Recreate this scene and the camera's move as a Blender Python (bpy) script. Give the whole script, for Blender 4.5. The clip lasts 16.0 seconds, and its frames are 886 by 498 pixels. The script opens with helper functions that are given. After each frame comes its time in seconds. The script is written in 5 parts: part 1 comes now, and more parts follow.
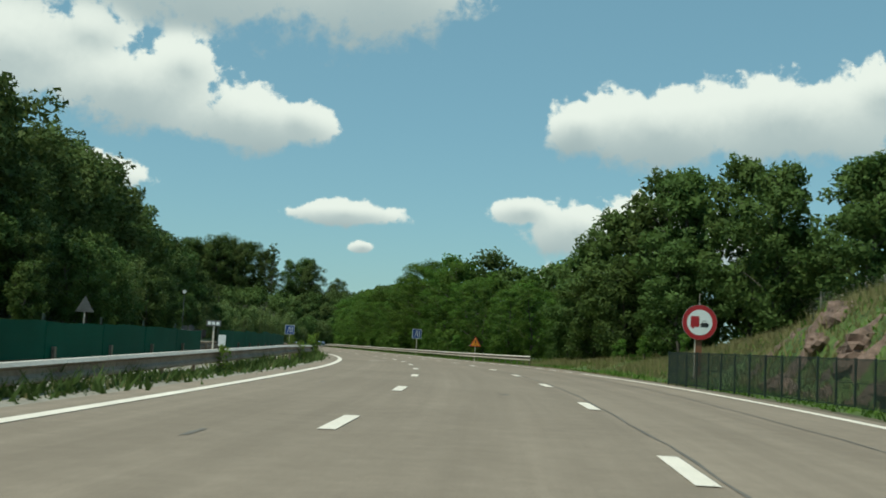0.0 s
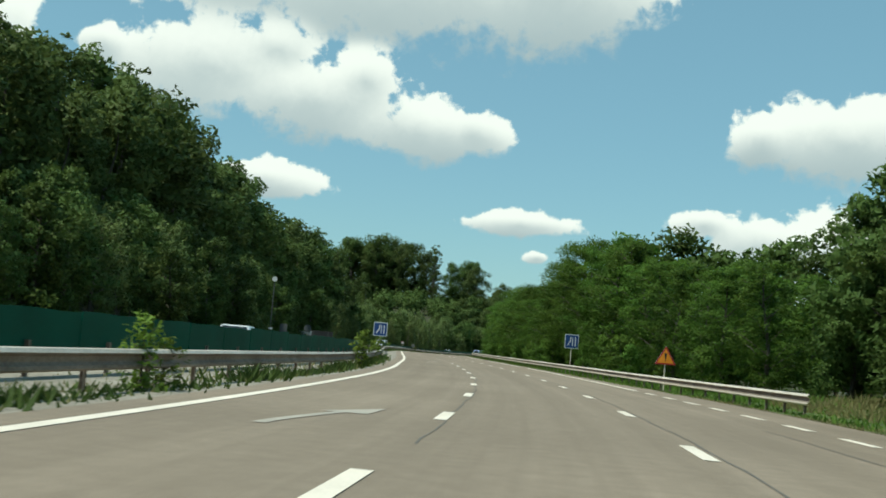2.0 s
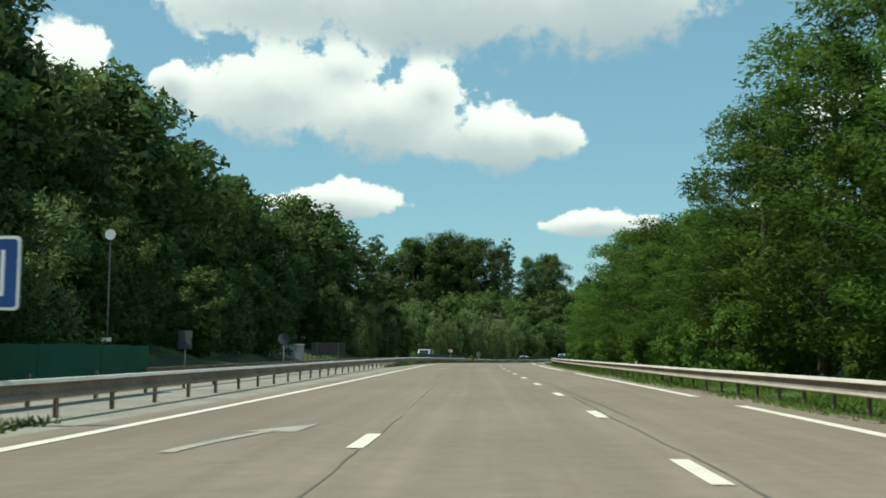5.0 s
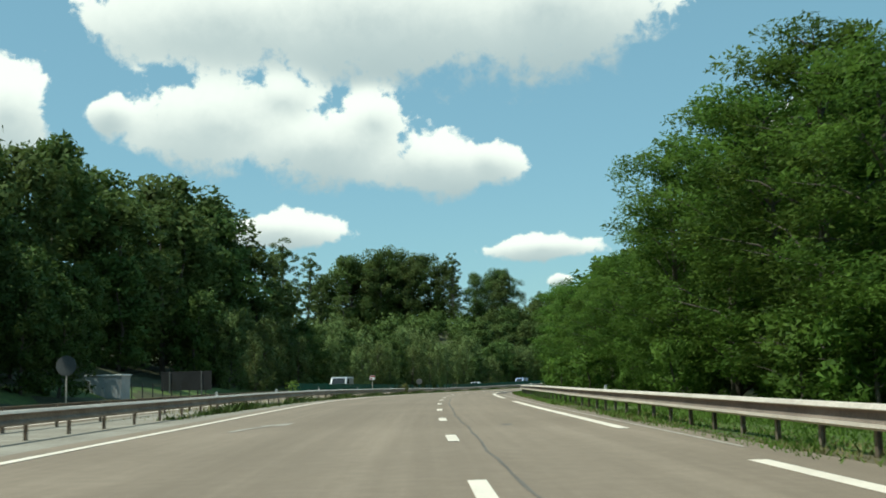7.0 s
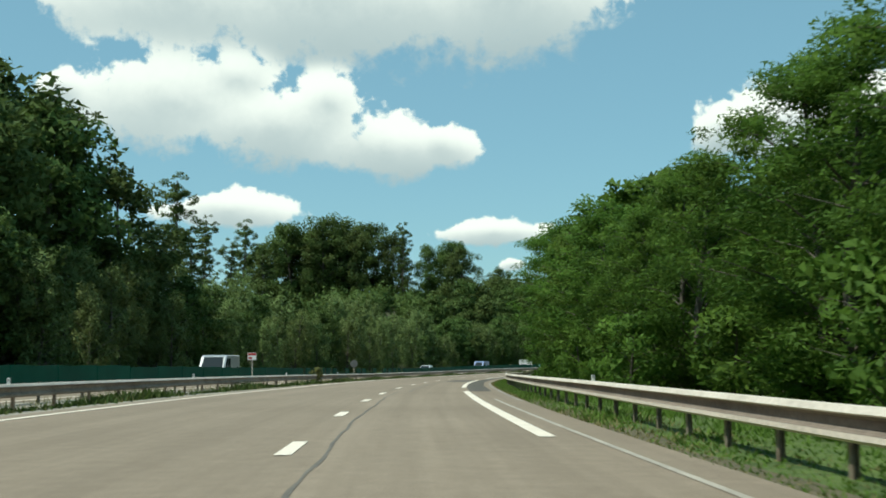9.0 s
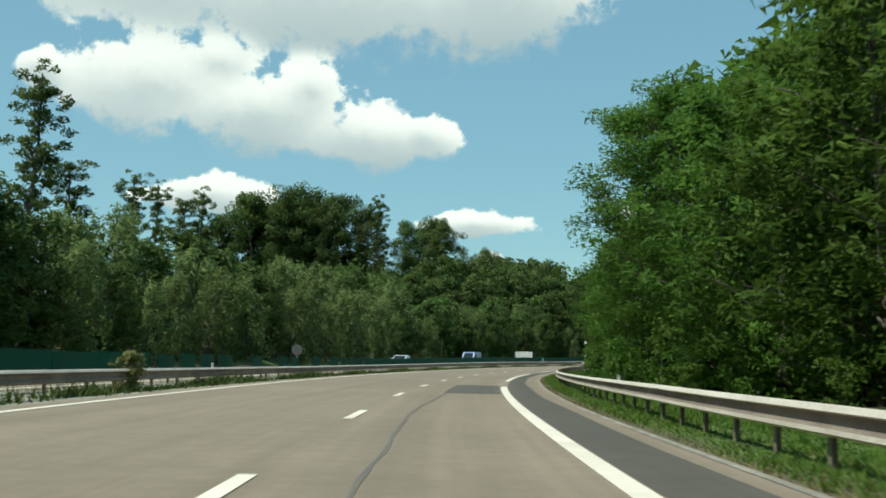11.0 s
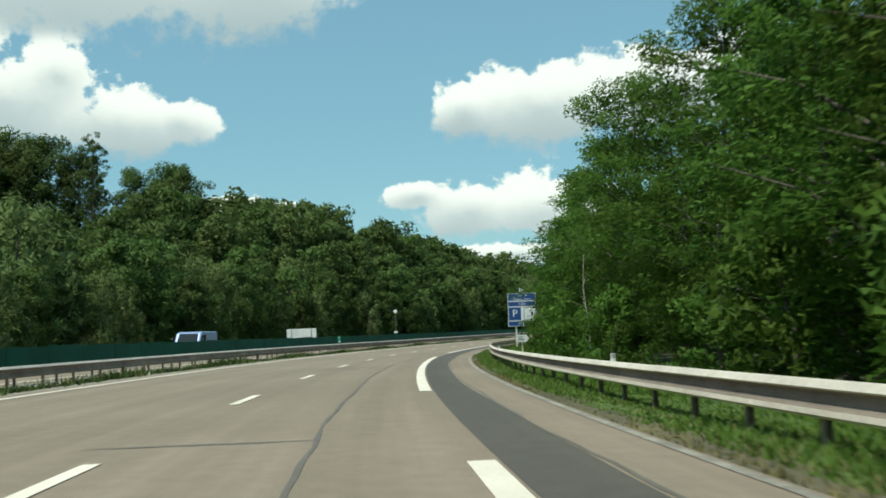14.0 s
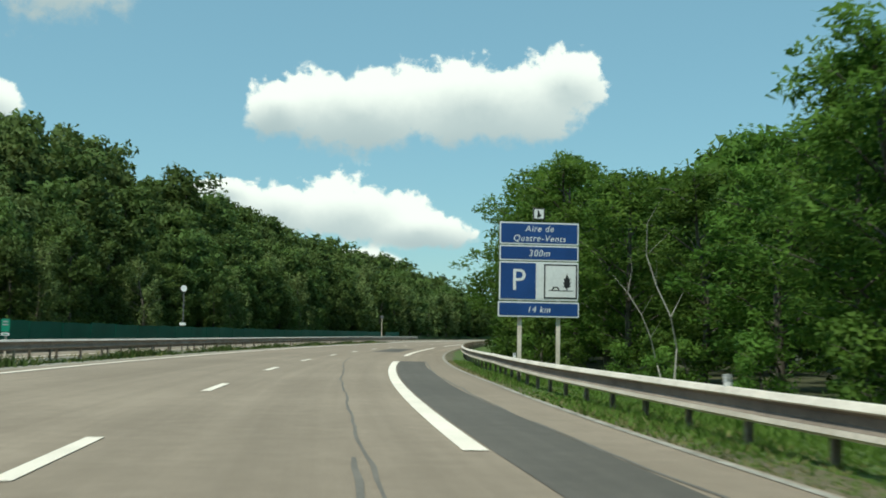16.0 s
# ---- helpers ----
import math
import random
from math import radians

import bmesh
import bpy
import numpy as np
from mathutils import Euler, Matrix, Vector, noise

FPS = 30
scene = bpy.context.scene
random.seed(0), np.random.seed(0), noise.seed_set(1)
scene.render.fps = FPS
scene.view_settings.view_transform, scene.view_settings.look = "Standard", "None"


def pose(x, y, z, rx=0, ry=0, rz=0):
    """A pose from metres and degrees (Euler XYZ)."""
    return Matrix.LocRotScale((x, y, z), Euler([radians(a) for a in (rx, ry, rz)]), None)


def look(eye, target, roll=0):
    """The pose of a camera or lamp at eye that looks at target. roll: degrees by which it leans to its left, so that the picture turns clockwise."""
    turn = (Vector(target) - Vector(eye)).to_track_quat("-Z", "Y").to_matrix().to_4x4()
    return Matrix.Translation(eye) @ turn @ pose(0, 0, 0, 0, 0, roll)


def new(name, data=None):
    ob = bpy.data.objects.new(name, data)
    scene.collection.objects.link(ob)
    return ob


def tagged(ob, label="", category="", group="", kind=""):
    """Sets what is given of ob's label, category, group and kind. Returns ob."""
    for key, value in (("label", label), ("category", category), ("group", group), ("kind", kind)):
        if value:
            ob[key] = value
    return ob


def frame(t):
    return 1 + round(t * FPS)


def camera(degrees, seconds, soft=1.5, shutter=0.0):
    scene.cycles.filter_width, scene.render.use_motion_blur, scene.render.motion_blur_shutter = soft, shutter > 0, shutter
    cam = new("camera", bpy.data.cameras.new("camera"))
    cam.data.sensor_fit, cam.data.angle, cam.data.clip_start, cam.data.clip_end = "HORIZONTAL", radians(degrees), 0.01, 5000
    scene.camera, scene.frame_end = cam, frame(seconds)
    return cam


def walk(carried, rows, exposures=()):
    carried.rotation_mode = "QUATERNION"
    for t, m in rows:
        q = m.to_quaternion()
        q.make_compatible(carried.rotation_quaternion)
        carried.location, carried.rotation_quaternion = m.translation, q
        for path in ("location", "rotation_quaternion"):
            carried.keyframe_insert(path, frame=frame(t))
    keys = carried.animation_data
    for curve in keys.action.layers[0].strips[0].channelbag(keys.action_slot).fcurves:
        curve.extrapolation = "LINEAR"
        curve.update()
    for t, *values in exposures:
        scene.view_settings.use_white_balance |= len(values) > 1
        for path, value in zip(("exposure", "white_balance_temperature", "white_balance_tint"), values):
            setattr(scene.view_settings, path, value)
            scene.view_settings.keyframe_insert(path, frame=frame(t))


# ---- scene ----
# The drive: one lens; rows are seconds, eye, heading, pitch and lean.
cam = camera(43.0, 16.0, soft=1.75, shutter=0.12)
ROWS = [
    (0.0, -1.46, 3.05, 1.101, 5.80, 5.08, -2.88),
    (0.5, -1.91, 13.91, 1.223, 8.21, 4.48, -3.52),
    (1.0, -2.70, 24.81, 1.308, 10.88, 4.23, -3.91),
    (1.5, -3.80, 35.84, 1.355, 13.26, 4.69, -4.58),
    (2.0, -5.23, 47.14, 1.368, 14.71, 5.03, -4.74),
    (2.5, -6.90, 58.46, 1.366, 15.41, 5.48, -4.55),
    (3.0, -8.70, 69.54, 1.352, 16.62, 5.77, -3.31),
    (3.5, -10.86, 80.97, 1.325, 17.60, 5.45, -2.88),
    (6.0, -27.41, 142.88, 1.327, 18.42, 5.56, 1.15),
    (6.5, -30.51, 154.40, 1.344, 17.67, 6.43, 1.47),
    (7.0, -33.33, 165.66, 1.361, 15.94, 6.70, 1.39),
    (7.5, -36.12, 177.00, 1.376, 14.73, 6.08, 1.20),
    (8.0, -38.98, 188.28, 1.389, 13.57, 5.81, 1.16),
    (8.5, -41.97, 199.37, 1.401, 13.52, 5.86, 0.81),
    (11.0, -56.94, 256.66, 1.236, 12.40, 5.35, -1.10),
    (11.5, -59.98, 271.21, 1.142, 9.08, 5.56, 1.16),
    (12.0, -62.82, 286.19, 1.040, 6.81, 4.70, 1.37),
    (12.5, -65.22, 301.11, 0.943, 5.14, 4.38, 1.89),
    (13.0, -67.42, 316.30, 0.852, 3.45, 4.31, 1.85),
    (13.5, -69.23, 330.53, 0.775, 1.95, 4.35, 2.50),
    (14.0, -70.71, 345.65, 0.706, 0.47, 4.41, 2.07),
    (14.5, -71.95, 360.87, 0.653, -0.83, 4.43, 1.24),
    (15.0, -72.88, 376.37, 0.617, -2.85, 4.40, 0.42),
    (15.5, -73.29, 392.74, 0.594, -5.46, 4.57, -0.63),
    (16.0, -73.25, 409.30, 0.577, -9.44, 4.60, -1.00),
]
EXPOSURE, KELVIN, TINT = -0.08, 6400, -4
walk(cam, [(t, pose(x, y, z, 0, 0, yaw) @ pose(0, 0, 0, 90 + pitch) @ pose(0, 0, 0, 0, 0, -lean)) for t, x, y, z, yaw, pitch, lean in ROWS],
     [(0.0, EXPOSURE - 0.2, KELVIN, TINT), (0.9, EXPOSURE - 0.02, KELVIN, TINT), (3.0, EXPOSURE, KELVIN, TINT), (6.0, EXPOSURE + 0.08, KELVIN, TINT), (8.5, EXPOSURE + 0.08, KELVIN, TINT), (11.0, EXPOSURE + 0.06, KELVIN, TINT), (16.0, EXPOSURE + 0.06, KELVIN, TINT)])

# ---- world: sky with cumulus, one sun ----
SUN_ELEVATION, SUN_HEADING = 60.0, 131.0   # degrees; heading is counted from +y towards -x


class Nodes:
    """Short-hand for arithmetic in a node tree."""

    def __init__(self, tree):
        self.tree = tree

    def add(self, kind, **fields):
        n = self.tree.nodes.new(kind)
        for k, v in fields.items():
            if k == "operation":
                n.operation = v
            elif k == "data_type":
                n.data_type = v
            elif k == "blend_type":
                n.blend_type = v
            elif k == "noise_dimensions":
                n.noise_dimensions = v
        return n

    def put(self, socket, value):
        if isinstance(value, bpy.types.NodeSocket):
            self.tree.links.new(value, socket)
        else:
            socket.default_value = value

    def math(self, op, a, b=0.0, c=0.0, clamp=False):
        n = self.add("ShaderNodeMath", operation=op)
        n.use_clamp = clamp
        for s, v in zip(n.inputs, (a, b, c)):
            self.put(s, v)
        return n.outputs[0]

    def noise(self, vector, scale, detail=4.0, rough=0.55, distort=0.0):
        n = self.add("ShaderNodeTexNoise")
        self.put(n.inputs["Vector"], vector)
        n.inputs["Scale"].default_value, n.inputs["Detail"].default_value = scale, detail
        n.inputs["Roughness"].default_value, n.inputs["Distortion"].default_value = rough, distort
        return n.outputs["Fac"]

    def step(self, x, lo, hi, to_lo=0.0, to_hi=1.0):
        n = self.add("ShaderNodeMapRange")
        n.interpolation_type = "SMOOTHSTEP"
        for s, v in zip(n.inputs, (x, lo, hi, to_lo, to_hi)):
            self.put(s, v)
        return n.outputs[0]

    def mix(self, fac, a, b):
        n = self.add("ShaderNodeMix", data_type="RGBA")
        self.put(n.inputs[0], fac)
        self.put(n.inputs[6], a)
        self.put(n.inputs[7], b)
        return n.outputs[2]

    def xyz(self, x, y, z):
        n = self.add("ShaderNodeCombineXYZ")
        for s, v in zip(n.inputs, (x, y, z)):
            self.put(s, v)
        return n.outputs[0]


world = bpy.data.worlds.new("sky")
scene.world = world
world.use_nodes = True
wt = world.node_tree
wt.nodes.clear()
N = Nodes(wt)
sky = wt.nodes.new("ShaderNodeTexSky")
sky.sky_type, sky.sun_disc = "NISHITA", False
sky.sun_elevation, sky.sun_rotation = radians(SUN_ELEVATION), radians(-SUN_HEADING)
sky.altitude, sky.air_density, sky.dust_density, sky.ozone_density = 300, 1.0, 0.7, 1.6
geo = wt.nodes.new("ShaderNodeTexCoord")
sep = wt.nodes.new("ShaderNodeSeparateXYZ")
wt.links.new(geo.outputs["Generated"], sep.inputs[0])
heading = N.math("MULTIPLY", N.math("ARCTAN2", N.math("MULTIPLY", sep.outputs[0], -1.0), sep.outputs[1]), 57.2958)
height = N.math("MULTIPLY", N.math("ARCSINE", sep.outputs[2]), 57.2958)
spot = N.xyz(heading, height, 0.0)
billow = N.noise(spot, 0.30, 7.0, 0.58, 0.15)      # large and fine billows of the cloud edge
fine = N.noise(spot, 1.1, 6.0, 0.6, 0.3)
# cumulus: heading, height, half width, half height above and below its middle (degrees)
CLOUDS = [
    (27.2, 12.9, 5.8, 3.1, 2.1), (32.6, 13.3, 1.5, 1.2, 1.0), (21.6, 11.7, 6.4, 2.5, 2.1), (19.4, 13.1, 2.3, 1.8, 1.5), (16.4, 10.7, 4.5, 2.1, 1.6), (24.0, 14.2, 2.2, 1.6, 1.2),
    (13.6, 10.9, 2.2, 1.5, 1.2), (19.0, 18.3, 13.5, 5.0, 4.2), (27.0, 17.9, 8.0, 4.0, 2.9), (10.0, 18.5, 7.0, 4.0, 3.5),
    (24.4, 7.6, 3.8, 1.3, 1.0), (10.9, 6.5, 3.4, 0.9, 0.7), (9.9, 4.9, 0.9, 0.5, 0.4), (37.5, 13.0, 2.6, 3.4, 2.2),
    (-5.0, 11.3, 5.8, 2.6, 2.3), (-11.0, 11.8, 6.3, 3.0, 2.4), (-0.9, 11.3, 2.0, 1.5, 1.8), (-15.6, 12.8, 2.6, 2.2, 1.6),
    (-0.8, 6.2, 3.4, 1.9, 1.5), (-4.8, 6.0, 4.4, 2.3, 1.6), (1.7, 7.1, 2.0, 1.0, 0.9), (-8.2, 5.4, 3.2, 1.2, 1.0), (-3.2, 3.9, 4.5, 0.9, 0.6),
]
inside, tall, total = None, None, None
for u0, v0, a, up, down in CLOUDS:
    du = N.math("DIVIDE", N.math("SUBTRACT", heading, u0), a)
    dv = N.math("SUBTRACT", height, v0)
    t = N.math("MAXIMUM", N.math("DIVIDE", dv, up), N.math("DIVIDE", dv, -down))
    r = N.math("SQRT", N.math("ADD", N.math("MULTIPLY", du, du), N.math("MULTIPLY", t, t)))
    f = N.math("SUBTRACT", 1.0, r)
    w = N.math("ADD", N.math("POWER", N.math("MAXIMUM", N.math("ADD", f, 0.9), 0.0), 4.0), 0.00001)
    lift = N.math("MULTIPLY", w, N.math("DIVIDE", dv, up))
    inside = f if inside is None else N.math("SMOOTH_MAX", inside, f, 0.28)
    tall = lift if tall is None else N.math("ADD", tall, lift)
    total = w if total is None else N.math("ADD", total, w)
rise = N.math("DIVIDE", tall, total)               # -1 at the flat base, +1 at the top
edge = N.math("ADD", N.math("SUBTRACT", N.math("MULTIPLY", billow, 1.7), 0.92), N.math("MULTIPLY", N.math("SUBTRACT", fine, 0.5), 0.75))
thick = N.math("ADD", inside, edge)
base = N.step(rise, -0.9, 0.1, 1.0, 0.0)           # the undersides are soft and shaded
cover = N.step(thick, -0.02, N.math("ADD", 0.17, N.math("MULTIPLY", base, 0.34)))
lit = N.math("ADD", N.math("MULTIPLY", rise, 1.15), N.math("MULTIPLY", N.math("SUBTRACT", 1.0, N.math("MULTIPLY", base, 0.8)), N.math("ADD", N.math("MULTIPLY", N.math("SUBTRACT", billow, 0.5), 1.3), N.math("MULTIPLY", N.math("SUBTRACT", fine, 0.5), 0.7))))
lit = N.math("SUBTRACT", lit, N.math("MULTIPLY", N.math("MAXIMUM", thick, 0.0), 0.55))
lit = N.step(lit, -0.95, 0.36)
cloud = N.mix(lit, (4.7, 5.5, 5.9, 1), (10.6, 10.6, 10.2, 1))
bg = wt.nodes.new("ShaderNodeBackground")
bg.inputs["Strength"].default_value = 0.1
haze = N.add("ShaderNodeMix", data_type="RGBA", blend_type="MULTIPLY")     # the humid summer sky: a little greener than the clear model
haze.inputs[0].default_value = 1.0
wt.links.new(sky.outputs[0], haze.inputs[6])
haze.inputs[7].default_value = (1.05, 1.22, 1.14, 1)
veil = N.mix(0.45, haze.outputs[2], (3.05, 5.55, 7.15, 1))                          # summer haze evens the blue out
wt.links.new(N.mix(cover, veil, cloud), bg.inputs["Color"])
out = wt.nodes.new("ShaderNodeOutputWorld")
wt.links.new(bg.outputs[0], out.inputs[0])

sun = new("sun", bpy.data.lights.new("sun", "SUN"))
sun.data.energy, sun.data.angle, sun.data.color = 4.2, radians(0.53), (1.0, 0.95, 0.87)
e, h = radians(SUN_ELEVATION), radians(SUN_HEADING)
sun.matrix_world = look((0, 0, 200), (math.sin(h) * math.cos(e), -math.cos(h) * math.cos(e), 200 - math.sin(e)))

# ---- materials ----


def material(name, rough=0.7, metal=0.0):
    m = bpy.data.materials.new(name)
    m.use_nodes = True
    p = m.node_tree.nodes["Principled BSDF"]
    p.inputs["Roughness"].default_value, p.inputs["Metallic"].default_value = rough, metal
    return m, Nodes(m.node_tree), p


def place_of(n, world_space=True):
    if world_space:
        return n.add("ShaderNodeNewGeometry").outputs["Position"]
    return n.add("ShaderNodeTexCoord").outputs["Object"]


def bump(n, p, fac, strength, distance):
    b = n.add("ShaderNodeBump")
    b.inputs["Strength"].default_value, b.inputs["Distance"].default_value = strength, distance
    n.put(b.inputs["Height"], fac)
    n.put(p.inputs["Normal"], b.outputs[0])


def rgb(c):
    return (*c, 1.0)


def mottled(name, dark, light, rough=0.8, big=0.3, small=20.0, metal=0.0, relief=0.2, depth=0.01, own=False, share=0.5):
    """Two colours mixed by a broad and a fine noise, with a fine relief."""
    m, n, p = material(name, rough, metal)
    v = place_of(n, not own)
    a, b = n.noise(v, big, 4.0), n.noise(v, small, 3.0, 0.65)
    f = n.step(n.math("ADD", n.math("MULTIPLY", a, share), n.math("MULTIPLY", b, 1 - share)), 0.3, 0.7)
    n.put(p.inputs["Base Color"], n.mix(f, rgb(dark), rgb(light)))
    bump(n, p, b, relief, depth)
    return m


def asphalt(name, dark, light, stain=0.5):
    m, n, p = material(name, 0.82)
    v = place_of(n)
    grain, mid, broad = n.noise(v, 85.0, 2.0, 0.7), n.noise(v, 3.0, 4.0), n.noise(v, 0.12, 3.0)
    uv = n.add("ShaderNodeSeparateXYZ")
    n.put(uv.inputs[0], n.add("ShaderNodeTexCoord").outputs["UV"])
    track = n.noise(n.xyz(n.math("MULTIPLY", uv.outputs[0], 0.012), n.math("MULTIPLY", uv.outputs[1], 1.1), 0.0), 1.0, 3.0, 0.6)     # wheel tracks along the lanes
    streak = n.noise(n.xyz(n.math("MULTIPLY", uv.outputs[0], 0.15), n.math("MULTIPLY", uv.outputs[1], 7.0), 3.0), 1.0, 3.0, 0.6)
    f = n.math("ADD", n.math("MULTIPLY", grain, 0.5), n.math("ADD", n.math("MULTIPLY", mid, 0.2), n.math("MULTIPLY", broad, 0.25)))
    f = n.math("ADD", f, n.math("ADD", n.math("MULTIPLY", n.math("SUBTRACT", track, 0.45), 0.34), n.math("MULTIPLY", n.math("SUBTRACT", streak, 0.5), 0.10)))
    c = n.mix(n.step(f, 0.35, 0.8), rgb(dark), rgb(light))
    spots = n.step(n.noise(v, 1.1, 5.0, 0.7), 0.66, 0.78, 0.0, stain)
    n.put(p.inputs["Base Color"], n.mix(spots, c, rgb([x * 0.55 for x in dark])))
    bump(n, p, grain, 0.35, 0.004)
    p.inputs["Specular IOR Level"].default_value = 0.35
    return m


def leaves(name, dark, light, glow=0.3, hue=0.03):
    m, n, p = material(name, 0.65)
    g = n.add("ShaderNodeNewGeometry")
    o = n.add("ShaderNodeObjectInfo")
    tint = n.add("ShaderNodeAttribute")
    tint.attribute_name = "tint"               # one value a tree where many share an object
    own = n.math("FRACT", n.math("ADD", o.outputs["Random"], tint.outputs["Fac"]))
    f = n.math("ADD", n.math("MULTIPLY", g.outputs["Random Per Island"], 0.45), n.math("MULTIPLY", own, 0.5))
    spray = n.add("ShaderNodeAttribute")
    spray.attribute_name = "spray"             # one value a leaf spray
    f = n.math("ADD", f, n.math("MULTIPLY", spray.outputs["Fac"], 0.5))
    c = n.mix(f, rgb(dark), rgb(light))
    hs = n.add("ShaderNodeHueSaturation")
    n.put(hs.inputs["Hue"], n.math("ADD", 0.5 - hue / 2, n.math("MULTIPLY", own, hue)))
    n.put(hs.inputs["Color"], c)
    n.put(p.inputs["Base Color"], hs.outputs[0])
    p.inputs["Specular IOR Level"].default_value = 0.16
    tr = n.add("ShaderNodeBsdfTranslucent")
    n.put(tr.inputs[0], hs.outputs[0])
    mx = n.add("ShaderNodeMixShader")
    mx.inputs[0].default_value = glow
    n.put(mx.inputs[1], p.outputs[0])
    n.put(mx.inputs[2], tr.outputs[0])
    n.put(n.tree.nodes["Material Output"].inputs[0], mx.outputs[0])
    return m


ASPHALT = asphalt("worn_asphalt", (0.206, 0.160, 0.116), (0.384, 0.304, 0.228))
FRESH = asphalt("dark_asphalt", (0.083, 0.073, 0.060), (0.162, 0.142, 0.118), 0.3)
TAR = mottled("tar_seal", (0.108, 0.092, 0.074), (0.180, 0.154, 0.124), 0.7, 0.8, 12.0)
PAINT = mottled("road_paint", (0.72, 0.63, 0.52), (0.94, 0.83, 0.70), 0.6, 0.9, 30.0, relief=0.1, depth=0.003)
OLDPAINT = mottled("worn_road_paint", (0.29, 0.255, 0.21), (0.52, 0.46, 0.385), 0.7, 1.2, 25.0, relief=0.1, depth=0.003)
CONCRETE = mottled("pale_gutter", (0.17, 0.155, 0.125), (0.40, 0.365, 0.305), 0.85, 0.9, 5.0)
DUST = mottled("pale_dust", (0.20, 0.175, 0.135), (0.38, 0.345, 0.285), 0.95, 0.4, 9.0, relief=0.5, depth=0.03)
SOIL = mottled("verge_soil", (0.055, 0.055, 0.026), (0.165, 0.135, 0.078), 0.95, 0.25, 9.0, relief=0.6, depth=0.05)
GRASS = mottled("grass_ground", (0.034, 0.060, 0.012), (0.118, 0.172, 0.036), 0.95, 0.45, 3.2, relief=0.7, depth=0.08)
FOREST = mottled("forest_floor", (0.03, 0.035, 0.014), (0.075, 0.075, 0.03), 0.95, 0.2, 3.0, relief=0.8, depth=0.1)
ROCK = mottled("red_sandstone", (0.075, 0.048, 0.036), (0.24, 0.155, 0.115), 0.9, 0.9, 6.0, relief=0.8, depth=0.06)
STEEL = mottled("galvanised_steel", (0.55, 0.475, 0.39), (0.85, 0.745, 0.635), 0.55, 0.7, 14.0, metal=0.2, relief=0.08, depth=0.004)
# brown weathered steel, also the dark tone for the posts' shadow side
RUSTY_SHADED = mottled("weathered_shaded_steel", (0.15, 0.105, 0.072), (0.36, 0.30, 0.24), 0.65, 0.8, 16.0, metal=0.25, relief=0.1, depth=0.004)
SCREEN = mottled("green_plastic_mesh", (0.004, 0.062, 0.037), (0.008, 0.108, 0.066), 0.6, 0.5, 40.0, relief=0.3, depth=0.004)
# darker brown that paints shade into the hollow of the steel rail
BAND = mottled("rail_hollow_shade", (0.15, 0.118, 0.094), (0.29, 0.235, 0.19), 0.8, 0.8, 16.0, relief=0.1, depth=0.004)
# dark dull zinc; on the sign backs it holds the forest's shade
DIM = mottled("dull_shaded_zinc", (0.07, 0.075, 0.075), (0.13, 0.135, 0.135), 0.7, 0.9, 12.0, relief=0.05, depth=0.002)
SCREEN.node_tree.nodes["Principled BSDF"].inputs["Specular IOR Level"].default_value = 0.1
DARKGREEN = mottled("green_painted_steel", (0.006, 0.016, 0.011), (0.012, 0.028, 0.019), 0.75, 0.9, 30.0)
BARK = mottled("bark", (0.05, 0.042, 0.032), (0.16, 0.14, 0.11), 0.9, 0.8, 12.0, relief=0.8, depth=0.03, own=True)
PALEBARK = mottled("bleached_wood", (0.26, 0.24, 0.20), (0.48, 0.45, 0.40), 0.85, 0.8, 12.0, relief=0.5, depth=0.02, own=True)
LOCUST = leaves("locust_leaves", (0.041, 0.088, 0.014), (0.154, 0.253, 0.042), 0.44)
BROAD = leaves("broad_leaves", (0.042, 0.076, 0.018), (0.132, 0.190, 0.048), 0.33)
WILLOW = leaves("willow_leaves", (0.088, 0.130, 0.040), (0.215, 0.275, 0.094), 0.34)
DEEP = leaves("dark_leaves", (0.048, 0.080, 0.021), (0.146, 0.192, 0.054), 0.33)
BLADE = leaves("grass_blades", (0.050, 0.105, 0.016), (0.188, 0.285, 0.050), 0.35)
WEED = leaves("weed_leaves", (0.027, 0.052, 0.011), (0.099, 0.135, 0.032), 0.3)
SPROUT = leaves("sprout_leaves", (0.085, 0.140, 0.020), (0.260, 0.350, 0.060), 0.4)
PALEBUSH = leaves("pale_bush_leaves", (0.13, 0.15, 0.05), (0.32, 0.34, 0.13), 0.35)
STRAW = leaves("dry_grass_blades", (0.17, 0.16, 0.06), (0.36, 0.32, 0.15), 0.3)
WHITE = mottled("white_sheet", (0.66, 0.67, 0.66), (0.80, 0.81, 0.80), 0.45, 0.9, 12.0, relief=0.05, depth=0.002)
GREY = mottled("grey_sheet", (0.28, 0.29, 0.29), (0.42, 0.43, 0.43), 0.55, 0.9, 12.0, relief=0.05, depth=0.002)
BLUE = mottled("blue_reflective_sheet", (0.010, 0.045, 0.17), (0.018, 0.07, 0.25), 0.45, 1.2, 30.0, relief=0.05, depth=0.002)
LEAFGREEN = mottled("green_reflective_sheet", (0.012, 0.20, 0.12), (0.02, 0.30, 0.18), 0.45, 1.2, 30.0, relief=0.05, depth=0.002)
RED = mottled("red_reflective_sheet", (0.30, 0.012, 0.018), (0.42, 0.022, 0.028), 0.45, 1.2, 30.0, relief=0.05, depth=0.002)
ORANGE = mottled("orange_reflective_sheet", (0.60, 0.20, 0.01), (0.78, 0.30, 0.02), 0.45, 1.2, 30.0, relief=0.05, depth=0.002)
